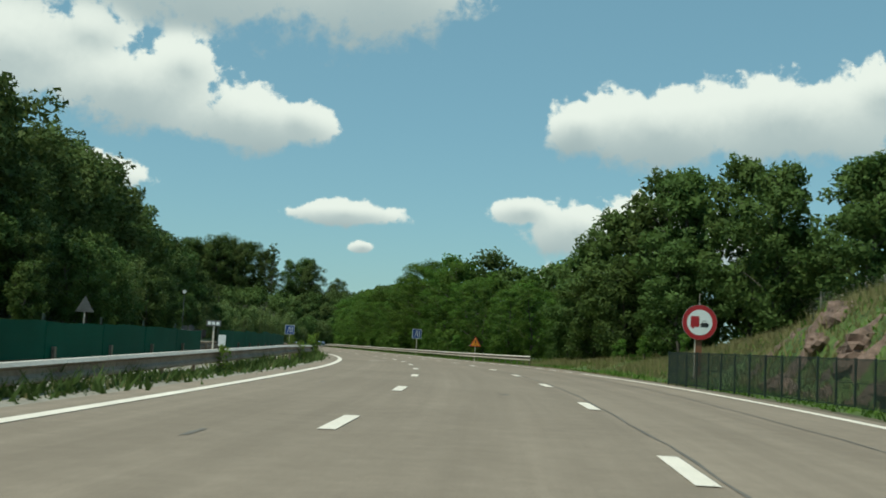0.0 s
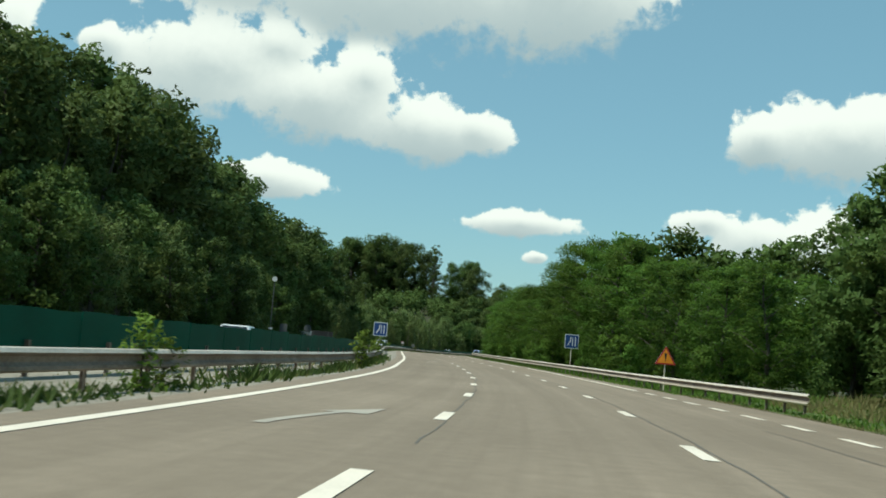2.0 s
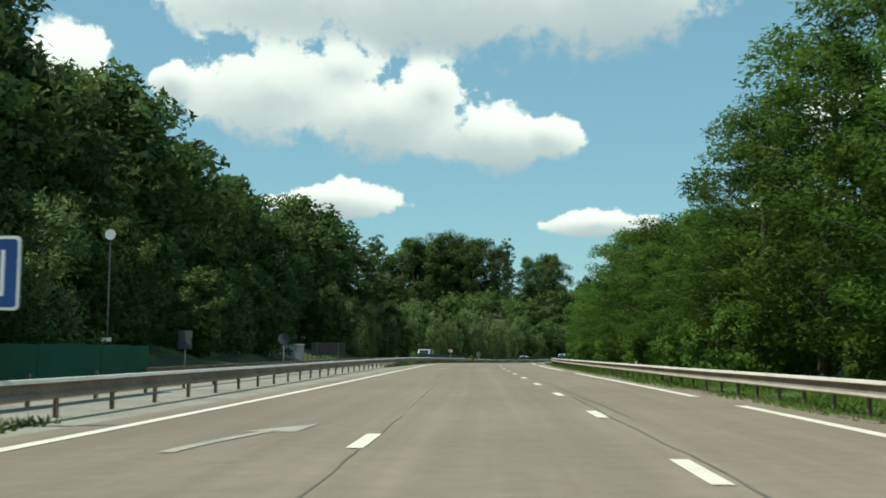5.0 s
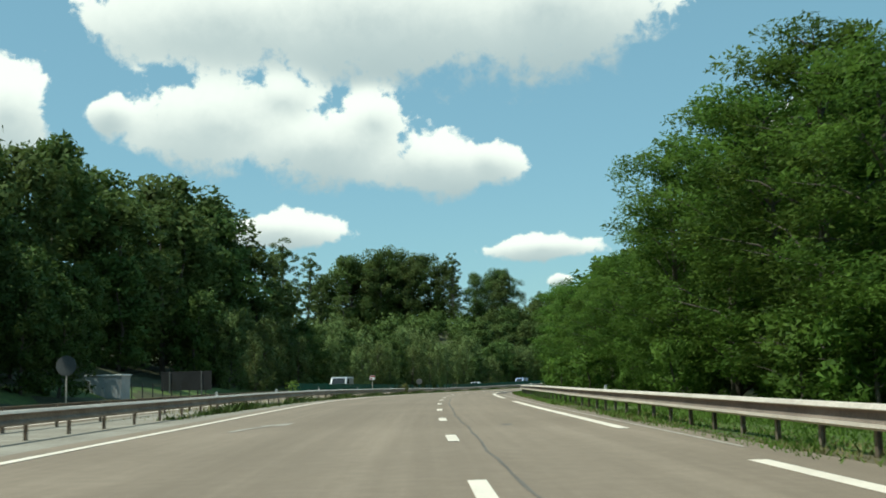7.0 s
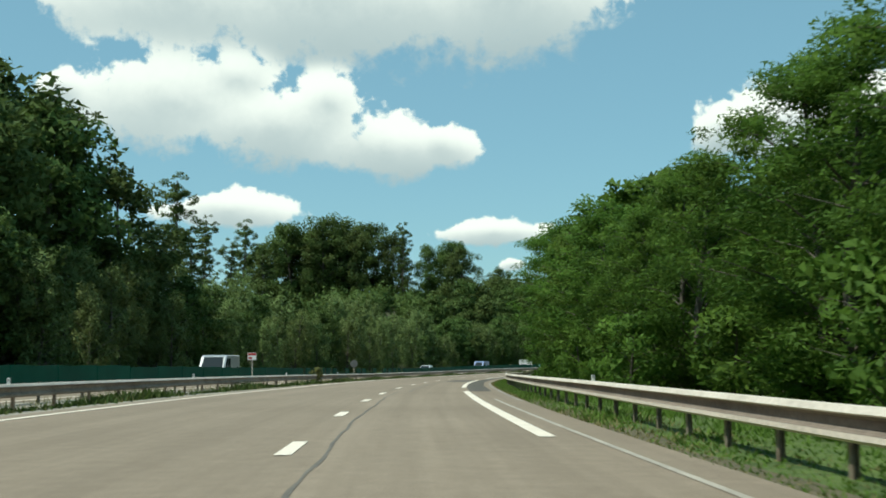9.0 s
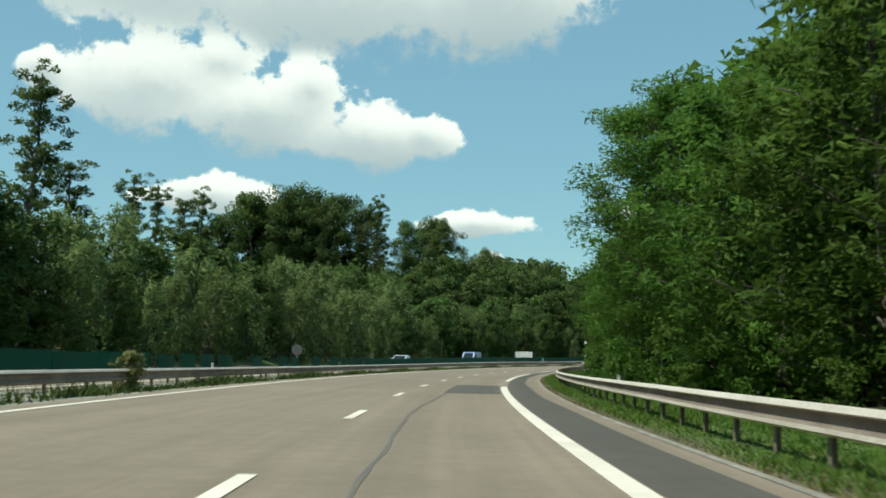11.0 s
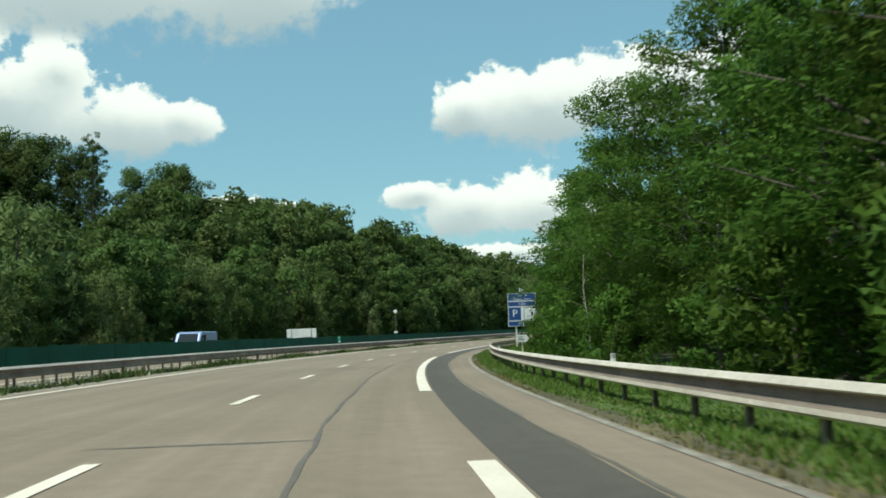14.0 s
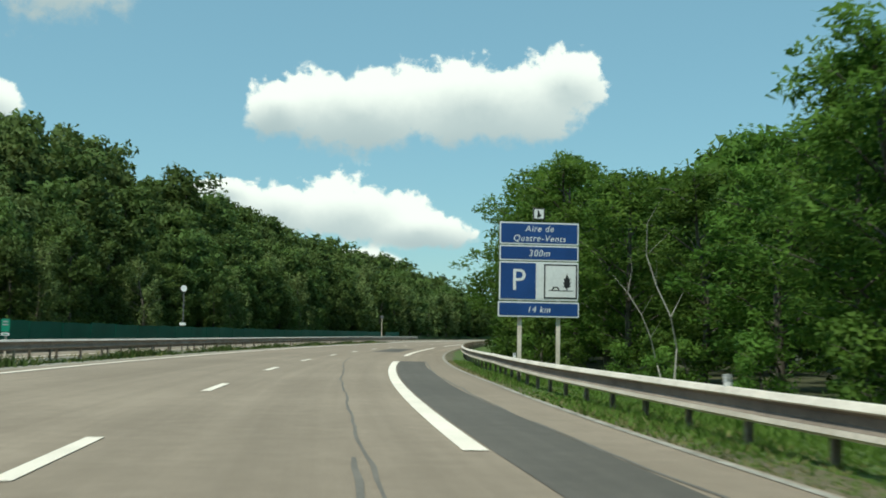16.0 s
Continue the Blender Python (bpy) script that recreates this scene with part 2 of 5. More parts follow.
BLACK = mottled("black_sheet", (0.012, 0.012, 0.013), (0.03, 0.03, 0.032), 0.5, 1.0, 20.0)
BROWN = mottled("rust_brown_paint", (0.11, 0.04, 0.02), (0.22, 0.085, 0.04), 0.6, 0.9, 14.0)
RUBBER = mottled("tyre_rubber", (0.012, 0.012, 0.012), (0.03, 0.03, 0.03), 0.85, 1.0, 20.0)


def car_paint(name, colour):
    m, n, p = material(name, 0.3, 0.2)
    v = place_of(n, False)
    n.put(p.inputs["Base Color"], n.mix(n.step(n.noise(v, 3.0, 3.0), 0.4, 0.7, 0.0, 0.35), rgb(colour), rgb([x * 0.7 for x in colour])))
    p.inputs["Coat Weight"].default_value = 0.6
    return m


CARGLASS, _n, _p = material("dark_car_glass", 0.06)
_p.inputs["Base Color"].default_value = (0.02, 0.024, 0.026, 1)

# ---- the line of the motorway: s metres along the right-hand lane line, o metres to the left of it ----
BEND = [3.1, 3.1, 3.1, 2.88, 2.66, 2.31, 1.96, 1.57, 1.19, 0.78, 0.37, -0.14, -0.65, -0.98, -1.24, -1.22, -1.31, -1.49, -1.68, -1.71, -1.68, -1.79, -2.01, -2.25, -2.37, -2.21, -1.86, -1.49, -1.2, -1.0, -0.89, -0.83, -0.79, -0.79, -0.79, -0.79, -0.79, -0.79]
RISE = [1.35, 1.35, 1.35, 0.72, 0.1, -0.09, -0.27, -0.08, 0.11, 0.13, 0.15, 0.12, 0.1, 0.11, -0.34, -0.57, -0.68, -0.64, -0.58, -0.49, -0.36, -0.2, -0.11, -0.08, 0.02, 0.19, 0.35, 0.45, 0.5, 0.51, 0.48, 0.44, 0.4, 0.4, 0.4, 0.4, 0.4, 0.4]
KNOT = np.arange(-40, 701, 20.0)
LEFT_LINE = ([-40, 0, 40, 80, 120, 160, 200, 235, 275, 310, 340, 380, 420, 470, 520, 900], [6.55, 6.55, 6.68, 7.17, 7.43, 6.96, 6.5, 6.6, 5.85, 6.19, 6.36, 6.18, 5.99, 5.9, 5.69, 5.6])
RIGHT_LINE = ([-40, 0, 40, 80, 120, 200, 270, 340, 410, 480, 900], [4.57, 4.57, 4.22, 3.56, 3.4, 3.53, 3.23, 3.38, 3.48, 3.92, 3.9])
RIGHT_EDGE = ([-40, 30, 52, 70, 100, 118, 240, 265, 290, 320, 350, 385, 412, 430, 445, 900], [5.0, 4.9, 5.0, 5.6, 5.2, 4.5, 4.55, 4.75, 4.8, 5.15, 5.18, 5.35, 5.5, 5.75, 6.1, 6.2])
MEDIAN_RAIL = ([-40, 0, 60, 150, 200, 280, 360, 900], [8.0, 8.0, 8.6, 9.1, 8.9, 7.6, 7.8, 7.6])
RIGHT_RAIL = ([-40, 76, 88, 100, 118, 160, 205, 262, 280, 300, 320, 350, 385, 412, 430, 440, 455, 900], [6.5, 6.4, 6.05, 5.5, 5.15, 4.75, 5.15, 5.55, 5.65, 5.95, 6.15, 6.25, 6.3, 6.5, 6.5, 6.65, 7.1, 7.2])
FAR_RAIL = ([-40, 0, 200, 280, 900], [10.6, 10.8, 11.2, 9.6, 9.4])

STEP = 2.0
S = np.arange(-60, 900.1, STEP)
_bend, _rise = np.interp(S, KNOT, BEND) * 1e-3, np.interp(S, KNOT, RISE) * 1e-2
_turn = np.concatenate([[0], np.cumsum((_bend[:-1] + _bend[1:]) / 2 * STEP)])
_turn -= np.interp(0, S, _turn)
_mid = (_turn[:-1] + _turn[1:]) / 2
_x = np.concatenate([[0], np.cumsum(-np.sin(_mid) * STEP)])
_y = np.concatenate([[0], np.cumsum(np.cos(_mid) * STEP)])
_z = np.concatenate([[0], np.cumsum(_rise[:-1] * STEP)])
for _a in (_x, _y, _z):
    _a -= np.interp(0, S, _a)


def val(table, s):
    return np.interp(s, table[0], table[1])


def turn(s):
    return float(np.interp(s, S, _turn))


def at(s, o, z=0.0):
    """World place of s along the road, o to its left, z above it."""
    th = np.interp(s, S, _turn)
    return np.stack([np.interp(s, S, _x) - np.cos(th) * o, np.interp(s, S, _y) - np.sin(th) * o, np.interp(s, S, _z) + z + 0 * o], -1)


def spot_at(s, o, z=0.0, spin=0.0):
    """Pose at a place on the road, its y axis along the road."""
    p = at(s, o, z)
    return pose(*p, 0, 0, math.degrees(turn(s)) + spin)


def along(x, y):
    """The nearest s and o of world places, as arrays."""
    d = (x[:, None] - _x[None, ::4]) ** 2 + (y[:, None] - _y[None, ::4]) ** 2
    i = np.argmin(d, 1) * 4
    dx, dy, th = x - _x[i], y - _y[i], _turn[i]
    return S[i] - np.sin(th) * dx + np.cos(th) * dy, -(np.cos(th) * dx + np.sin(th) * dy)


HILL = ([-60, 40, 90, 200, 330, 420, 560, 900], [0.20, 0.26, 0.34, 0.36, 0.22, 0.16, 0.22, 0.22])
BANK = ([-60, -30, 10, 40, 52, 70, 110, 900], [0.75, 0.75, 0.7, 0.55, 0.48, 0.24, 0.04, 0.0])


def lie(s, o):
    """Height of the ground over the road's own level."""
    left = np.clip(o - 24.5, 0, 60) * val(HILL, s) + 0.3 * np.clip((o - 23) / 3, 0, 1)
    right = np.clip(-o - 7.0, 0, 9) * val(BANK, s) * 0.75 - 0.35 * np.clip((-o - 6.4) / 5, 0, 1) * np.clip((s - 90) / 30, 0, 1)
    right = right + 1.7 * np.clip((-o - 7.1) / 1.6, 0, 1) * np.clip((45 - s) / 7, 0, 1)              # the rock face of the cutting
    knoll = 11.0 * np.exp(-(((s - 622) / 45) ** 2 + ((o - 142) / 34) ** 2) / 2) * np.clip((o - 30) / 40, 0, 1)      # the wooded hilltop beyond the bend
    far = np.clip((np.abs(o) - 120) / 300, 0, 1)
    return np.where(o > 0, left + knoll, right) * (1 - far) + 8 * far


# ---- mesh helpers ----


def mesh_of(name, verts, faces, mat, smooth=False):
    me = bpy.data.meshes.new(name)
    me.from_pydata([tuple(v) for v in verts], [], faces)
    me.materials.append(mat)
    if smooth:
        me.polygons.foreach_set("use_smooth", [True] * len(me.polygons))
    me.update()
    return me


def mesh_loose(name, verts, mat, normals=None):
    """A mesh of loose faces from an array (n, corners, 3), with a normal for each face where given."""
    c = verts.shape[1]
    v = np.ascontiguousarray(verts, dtype=np.float32).reshape(-1, 3)
    k = len(v) // c
    me = bpy.data.meshes.new(name)
    me.vertices.add(len(v))
    me.vertices.foreach_set("co", v.ravel())
    me.loops.add(len(v))
    me.loops.foreach_set("vertex_index", np.arange(len(v), dtype=np.int32))
    me.polygons.add(k)
    me.polygons.foreach_set("loop_start", np.arange(0, c * k, c, dtype=np.int32))
    me.materials.append(mat)
    if normals is not None:
        soft = me.attributes.new("custom_normal", "FLOAT_VECTOR", "POINT")
        soft.data.foreach_set("vector", np.repeat(normals, c, 0).astype(np.float32).ravel())
    me.update(calc_edges=True)
    return me


def part(name, me, parent, label="", m=None):
    """Links a mesh as one part under a thing or a part."""
    ob = new(name, me)
    ob.parent = parent
    if m is not None:
        ob.matrix_basis = m
    if label:
        ob["label"] = label
    return ob


def thing(name, label, category, m=None, group="", kind=""):
    ob = new(name)
    ob.empty_display_size = 0.3
    if m is not None:
        ob.matrix_basis = m
    return tagged(ob, label, category, group, kind)


def bm_mesh(name, bm, mat, smooth=False, bevel=0.0):
    if bevel:
        bmesh.ops.bevel(bm, geom=bm.edges[:], offset=bevel, segments=2, affect="EDGES", profile=0.6)
    me = bpy.data.meshes.new(name)
    bmesh.ops.recalc_face_normals(bm, faces=bm.faces[:])
    bm.to_mesh(me)
    bm.free()
    me.materials.append(mat)
    if smooth:
        me.polygons.foreach_set("use_smooth", [True] * len(me.polygons))
    return me


def box(sx, sy, sz, x=0.0, y=0.0, z=0.0, bm=None):
    """A box with its middle at x, y and its foot at z."""
    bm = bm or bmesh.new()
    r = bmesh.ops.create_cube(bm, size=1.0)
    bmesh.ops.scale(bm, vec=(sx, sy, sz), verts=r["verts"])
    bmesh.ops.translate(bm, vec=(x, y, z + sz / 2), verts=r["verts"])
    return bm


def rod(r0, r1, a, b, bm=None, sides=10):
    """A tapered rod from a to b."""
    bm = bm or bmesh.new()
    a, b = Vector(a), Vector(b)
    q = (b - a).to_track_quat("Z", "Y").to_matrix().to_4x4()
    bmesh.ops.create_cone(bm, cap_ends=True, segments=sides, radius1=r0, radius2=r1, depth=(b - a).length, matrix=Matrix.Translation((a + b) / 2) @ q)
    return bm


def plate(outline, thick, y=0.0, bm=None):
    """A flat plate in the xz plane, its front at -y, from an outline."""
    bm = bm or bmesh.new()
    front = [bm.verts.new((x, y - thick / 2, z)) for x, z in outline]
    back = [bm.verts.new((x, y + thick / 2, z)) for x, z in outline]
    bm.faces.new(front)
    bm.faces.new(back[::-1])
    k = len(outline)
    for i in range(k):
        bm.faces.new((front[(i + 1) % k], front[i], back[i], back[(i + 1) % k]))
    return bm


def strip(name, s0, s1, o0, o1, z, mat, step=4.0, rows=1, drop=0.0, wave=0.0):
    """A band that follows the road between the offsets o0(s) and o1(s), with a skirt of depth drop."""
    s = np.linspace(s0, s1, max(2, int((s1 - s0) / step) + 1))
    f0, f1 = (o0(s) if callable(o0) else o0 + 0 * s), (o1(s) if callable(o1) else o1 + 0 * s)
    cols = [at(s, f0 + (f1 - f0) * i / rows, z) for i in range(rows + 1)]
    if drop:
        low0, low1 = cols[0].copy(), cols[-1].copy()
        low0[:, 2] -= drop
        low1[:, 2] -= drop
        cols = [low0, *cols, low1]
    v = np.stack(cols, 1)
    n, c = v.shape[:2]
    faces = [(i * c + j, i * c + j + 1, (i + 1) * c + j + 1, (i + 1) * c + j) for i in range(n - 1) for j in range(c - 1)]
    me = mesh_of(name, v.reshape(-1, 3), faces, mat)
    across = [f0 + (f1 - f0) * i / rows for i in range(rows + 1)]
    across = np.stack([across[0], *across, across[-1]] if drop else across, 1).ravel()
    uv = np.stack([np.repeat(s, c), across], 1)
    idx = np.empty(len(me.loops), np.int32)
    me.loops.foreach_get("vertex_index", idx)
    me.uv_layers.new(name="along").data.foreach_set("uv", uv[idx].astype(np.float32).ravel())
    return me


# ---- ground: one sheet to the horizon ----
gx, gy = np.arange(-420, 381, 5.0), np.arange(-180, 921, 5.0)
gx = np.concatenate([[-4200, -2200, -1000, -600], gx, [600, 1000, 2200, 4200]])
gy = np.concatenate([[-4200, -1800, -700, -350], gy, [1100, 1500, 2500, 4600]])
XX, YY = np.meshgrid(gx, gy)
xf, yf = XX.ravel(), YY.ravel()
gs, go = along(xf, yf)
lev = np.interp(np.clip(gs, -60, 900), S, _z)
rough = 0.25 * np.sin(xf * 0.31) * np.sin(yf * 0.27) * np.clip((np.abs(go) - 22) / 10, 0, 1)
zf = lev + lie(gs, go) + rough - 0.16 - 1.2 * ((gs < 115) & (gs > -60) & (go < -4) & (go > -12))
nx = len(gx)
gf = [(j * nx + i, j * nx + i + 1, (j + 1) * nx + i + 1, (j + 1) * nx + i) for j in range(len(gy) - 1) for i in range(nx - 1)]
ground = tagged(new("ground", mesh_of("ground", np.stack([xf, yf, zf], 1), gf, FOREST, True)), "dark leaf-littered forest floor rising beside the motorway", "ground", kind="structure")


def ground_z(s, o):
    p = at(s, o)
    return float(p[2] + lie(np.array(float(s)), np.array(float(o))) - 0.16)


# verges follow the ground, a hand above it
def verge(name, s0, s1, offs, mat, label, category="grass verge"):
    s = np.arange(s0, s1 + 0.1, 3.0)
    cols = []
    for k, o in enumerate(offs):
        oo = o(s) if callable(o) else o + 0 * s
        p = at(s, oo, 0)
        p[:, 2] += lie(s, oo) - 0.025 + 0.02 * np.sin(s * 0.7 + k * 2.1) * (0 < k < len(offs) - 1)
        cols.append(p)
    v = np.stack(cols, 1)
    n, c = v.shape[:2]
    f = [(i * c + j, i * c + j + 1, (i + 1) * c + j + 1, (i + 1) * c + j) for i in range(n - 1) for j in range(c - 1)]
    return tagged(new(name, mesh_of(name, v.reshape(-1, 3), f, mat, True)), label, category, kind="structure")


def edge_r(d=0.0):
    return lambda s: -val(RIGHT_EDGE, s) - d


def edge_l(d=0.0):
    return lambda s: val(LEFT_LINE, s) + d


verge("verge_right", -56, 892, [edge_r(5.6), edge_r(4.2), edge_r(3.6), edge_r(2.8), edge_r(2.2), edge_r(1.5), edge_r(0.5), edge_r(0.0)], GRASS, "sunlit green grass verge behind the guardrail")
verge("verge_soil", -56, 892, [lambda s: -val(RIGHT_EDGE, s) - 0.42 - 0.14 * np.sin(s * 0.9) - 0.10 * np.sin(s * 2.3), lambda s: -val(RIGHT_EDGE, s) + 0.02], SOIL, "strip of brown soil along the paved edge", "soil strip").location.z = 0.012
verge("verge_left", -56, 892, [22.3, 23.2, 24.5, 26.0, 28.0], GRASS, "rough grass at the foot of the wooded slope")

# ---- road ----
road = tagged(new("road", strip("road", -56, 892, edge_r(), edge_l(0.75), 0.0, ASPHALT, 3.0, 6, 0.3)), "worn grey-beige asphalt motorway carriageway", "road", kind="structure")
tagged(new("road_opposite", strip("road_opposite", -56, 892, lambda s: val(FAR_RAIL, s) + 0.7, lambda s: np.interp(s, [380, 440], [22.4, 16.9]), 0.0, ASPHALT, 3.0, 4, 0.3)), "pale asphalt of the opposite carriageway", "road", kind="structure")
tagged(new("median", strip("median", -56, 892, edge_l(0.75), lambda s: val(FAR_RAIL, s) + 0.7, -0.012, DUST, 3.0, 3, 0.2)), "pale dusty gravel median between the guardrails", "median", kind="structure")
tagged(new("hard_shoulder", strip("hard_shoulder", 262, 468, lambda s: -np.interp(s, [262, 300, 390, 410, 435, 468], [4.3, 4.33, 4.36, 4.55, 4.83, 5.1]) - 0.03 * np.sin(s * 0.31), lambda s: -val(RIGHT_LINE, s) - 0.16, 0.005, FRESH, 3.0)), "darker asphalt band of the hard shoulder", "road", kind="structure")
tagged(new("gutter_line", strip("gutter_line", 248, 892, lambda s: -val(RIGHT_EDGE, s) + 0.06, lambda s: -val(RIGHT_EDGE, s) + 0.16, 0.007, CONCRETE, 3.0)), "pale concrete edge strip of the pavement", "edge strip", kind="structure")
tagged(new("gutter_line", strip("gutter_line", 186, 250, lambda s: -val(RIGHT_LINE, s) - 0.60, lambda s: -val(RIGHT_LINE, s) - 0.51, 0.006, OLDPAINT, 3.0)), "faded pale line beside the edge line", "edge strip", kind="structure")
tagged(new("patch", strip("patch", 300.5, 313.5, lambda s: -3.12 + 0 * s, lambda s: -1.25 + 0 * s, 0.005, FRESH, 3.0)), "rectangular dark asphalt repair patch in the lane", "road patch", kind="structure")
tagged(new("patch", strip("patch", 494, 510, -2.9, -1.1, 0.005, FRESH, 3.0)), "dark asphalt repair patch further along", "road patch", kind="structure")


def wander(o, a=0.06, k=0.0):
    return lambda s: o(s) + a * np.sin(s * 0.37 + k) + a * 0.7 * np.sin(s * 1.13 + 2 * k) + 0.3 * a * np.sin(s * 3.1 + k)


def crack(s0, s1, o, width, k, label):
    f = wander(o, 0.028, k)
    tagged(new("tar_seam", strip("tar_seam", s0, s1, lambda s: f(s) - width / 2 * (0.8 + 0.3 * np.sin(s * 1.9 + k)), lambda s: f(s) + width / 2 * (0.8 + 0.3 * np.sin(s * 2.3)), 0.0045, TAR, 0.8)),
           label, "tar seam", kind="structure")


crack(-30, 150, lambda s: -0.18 + 0 * s, 0.05, 0.0, "thin dark tar seam beside the lane line")
crack(60, 140, lambda s: 3.42 + 0 * s, 0.035, 1.0, "thin dark tar seam beside the lane line")
crack(140, 262, lambda s: -0.45 + 0.0 * s, 0.06, 2.0, "wandering dark tar seam in the lane")
crack(262, 428, lambda s: -np.interp(s, [262, 289, 296, 316, 350, 374, 396, 411, 428], [0.95, 1.02, 1.25, 1.68, 1.86, 1.95, 2.1, 2.3, 2.42]), 0.068, 3.0, "wandering dark tar seam in the lane")
crack(404, 474, lambda s: -np.interp(s, [404, 412, 430, 441, 452, 474], [2.46, 2.5, 2.6, 2.5, 2.3, 1.4]), 0.05, 6.0, "second dark tar seam beside the first")
crack(300, 468, lambda s: -np.interp(s, [300, 390, 410, 435, 468], [4.38, 4.4, 4.6, 4.88, 5.15]), 0.06, 4.0, "dark ragged seam at the shoulder's edge")
crack(10, 70, lambda s: -2.5 - 0.3 * np.sin(s * 0.05), 0.05, 5.0, "faint dark scratch across the lane")

def blot(s0, o0, length, width, label, mat=TAR):
    bm = bmesh.new()
    k = 14
    pts = []
    for i in range(k):
        a = 2 * math.pi * i / k
        w = 0.75 + 0.35 * math.sin(3 * a + s0) * math.cos(2 * a + o0)
        pts.append(at(s0 + length / 2 * math.cos(a) * w, o0 + width / 2 * math.sin(a) * w, 0.0046))
    bm.faces.new([bm.verts.new(q) for q in pts])
    tagged(new("stain", bm_mesh("stain", bm, mat)), label, "road stain", kind="structure")


blot(339.6, 1.4, 2.6, 0.34, "dark scuff on the asphalt of the left lane")
blot(336.0, 0.9, 2.0, 0.3, "dark scuff on the asphalt of the left lane")
blot(14.2, 4.66, 1.2, 0.12, "thin dark skid mark on the lane")
blot(28.0, 5.3, 0.9, 0.10, "thin dark skid mark on the lane")
blot(25.9, 1.36, 0.5, 0.3, "small dark oil spot on the lane")
blot(103.0, 2.5, 0.5, 2.2, "faint dark joint across the lane")
blot(397.3, -0.4, 0.22, 3.6, "faint dark joint across the lane")
blot(366.3, -0.5, 0.2, 3.2, "faint dark joint across the lane")
blot(196.0, -1.4, 1.0, 0.35, "small dark oil spot on the lane")

# painted lines, each dash a piece of its own
lines = thing("road_markings", "white painted motorway lane and edge lines", "road markings", kind="structure")


def dash(s0, s1, o, width, mat=PAINT, name="dash", z=0.010):
    f = o if callable(o) else (lambda s: o + 0 * s)
    part(name, strip(name, s0, s1, lambda s: f(s) - width / 2, lambda s: f(s) + width / 2, z, mat, 2.0, 1, 0.006), lines)


for k in range(-6, 26):
    c = 3.30 + 9.85 * k
    if c < 252:
        dash(c - 1.14, c + 1.14, 0.0, 0.2)
for k in range(-6, 14):
    c = 6.57 + 9.85 * k
    if c < 136:
        dash(c - 1.14, c + 1.14, 3.5, 0.2)
for k in range(0, 49):
    c = 258.98 + 13.0 * k
    dash(c - 1.7, c + 1.7, 0.0, 0.17)
dash(143, 168, lambda s: 3.5 + 0.006 * (s - 138), 0.022, OLDPAINT)
for a in range(-56, 880, 24):
    dash(a, min(a + 24, 890), edge_l(), 0.22, name="edge_line")
right = lambda s: -val(RIGHT_LINE, s)
dash(-56, 53.2, right, 0.22, name="edge_line")
for c in np.arange(55.2, 94, 4.05):
    dash(c, c + 2.0, right, 0.2)
for a, b in ((96, 145), (150, 183.5), (192.5, 222), (231.5, 262), (271.5, 311.8), (325, 363.6), (376.6, 415.9), (428.6, 467.2), (480.1, 519), (532, 571), (584, 623)):
    dash(a, b, right, 0.24, name="edge_line")
# return arrows worn into the left lane
for s0, o0 in ((61.0, 5.4), (132.7, 5.45), (195.3, 4.85)):
    bm = bmesh.new()
    pts = [(s0 + 3.8 * i / 8, o0 - 0.55 * (i / 8) ** 1.5) for i in range(9)]
    ring = [at(s, o + 0.09, 0.009) for s, o in pts] + [at(s, o - 0.09, 0.009) for s, o in pts[::-1]]
    bm.faces.new([bm.verts.new(p) for p in ring])
    s1, o1 = pts[-1]
    bm.faces.new([bm.verts.new(at(s, o, 0.009)) for s, o in ((s1 - 0.5, o1 + 0.42), (s1 - 0.5, o1 - 0.3), (s1 + 1.3, o1 - 0.35))])
    part("arrow", bm_mesh("arrow", bm, OLDPAINT), lines, "faded lane-return arrow")

# ---- guardrails ----
WAVE = [(0.00, 0.022), (0.012, 0.03), (0.035, 0.084), (0.085, 0.074), (0.102, 0.034), (0.135, 0.010), (0.212, 0.012), (0.246, 0.072), (0.262, 0.088), (0.318, 0.045), (0.33, 0.008)]


RAIL_TOP = ([-60, 14, 45, 285, 325, 900], [0.42, 0.42, 0.65, 0.65, 0.57, 0.57])


MEDIAN_TOP = ([-60, 14, 45, 285, 325, 370, 400, 440, 900], [0.42, 0.42, 0.65, 0.65, 0.60, 0.64, 0.71, 0.78, 0.80])


def rail_top(table, s):
    return val(MEDIAN_TOP if table is MEDIAN_RAIL else RAIL_TOP, s)


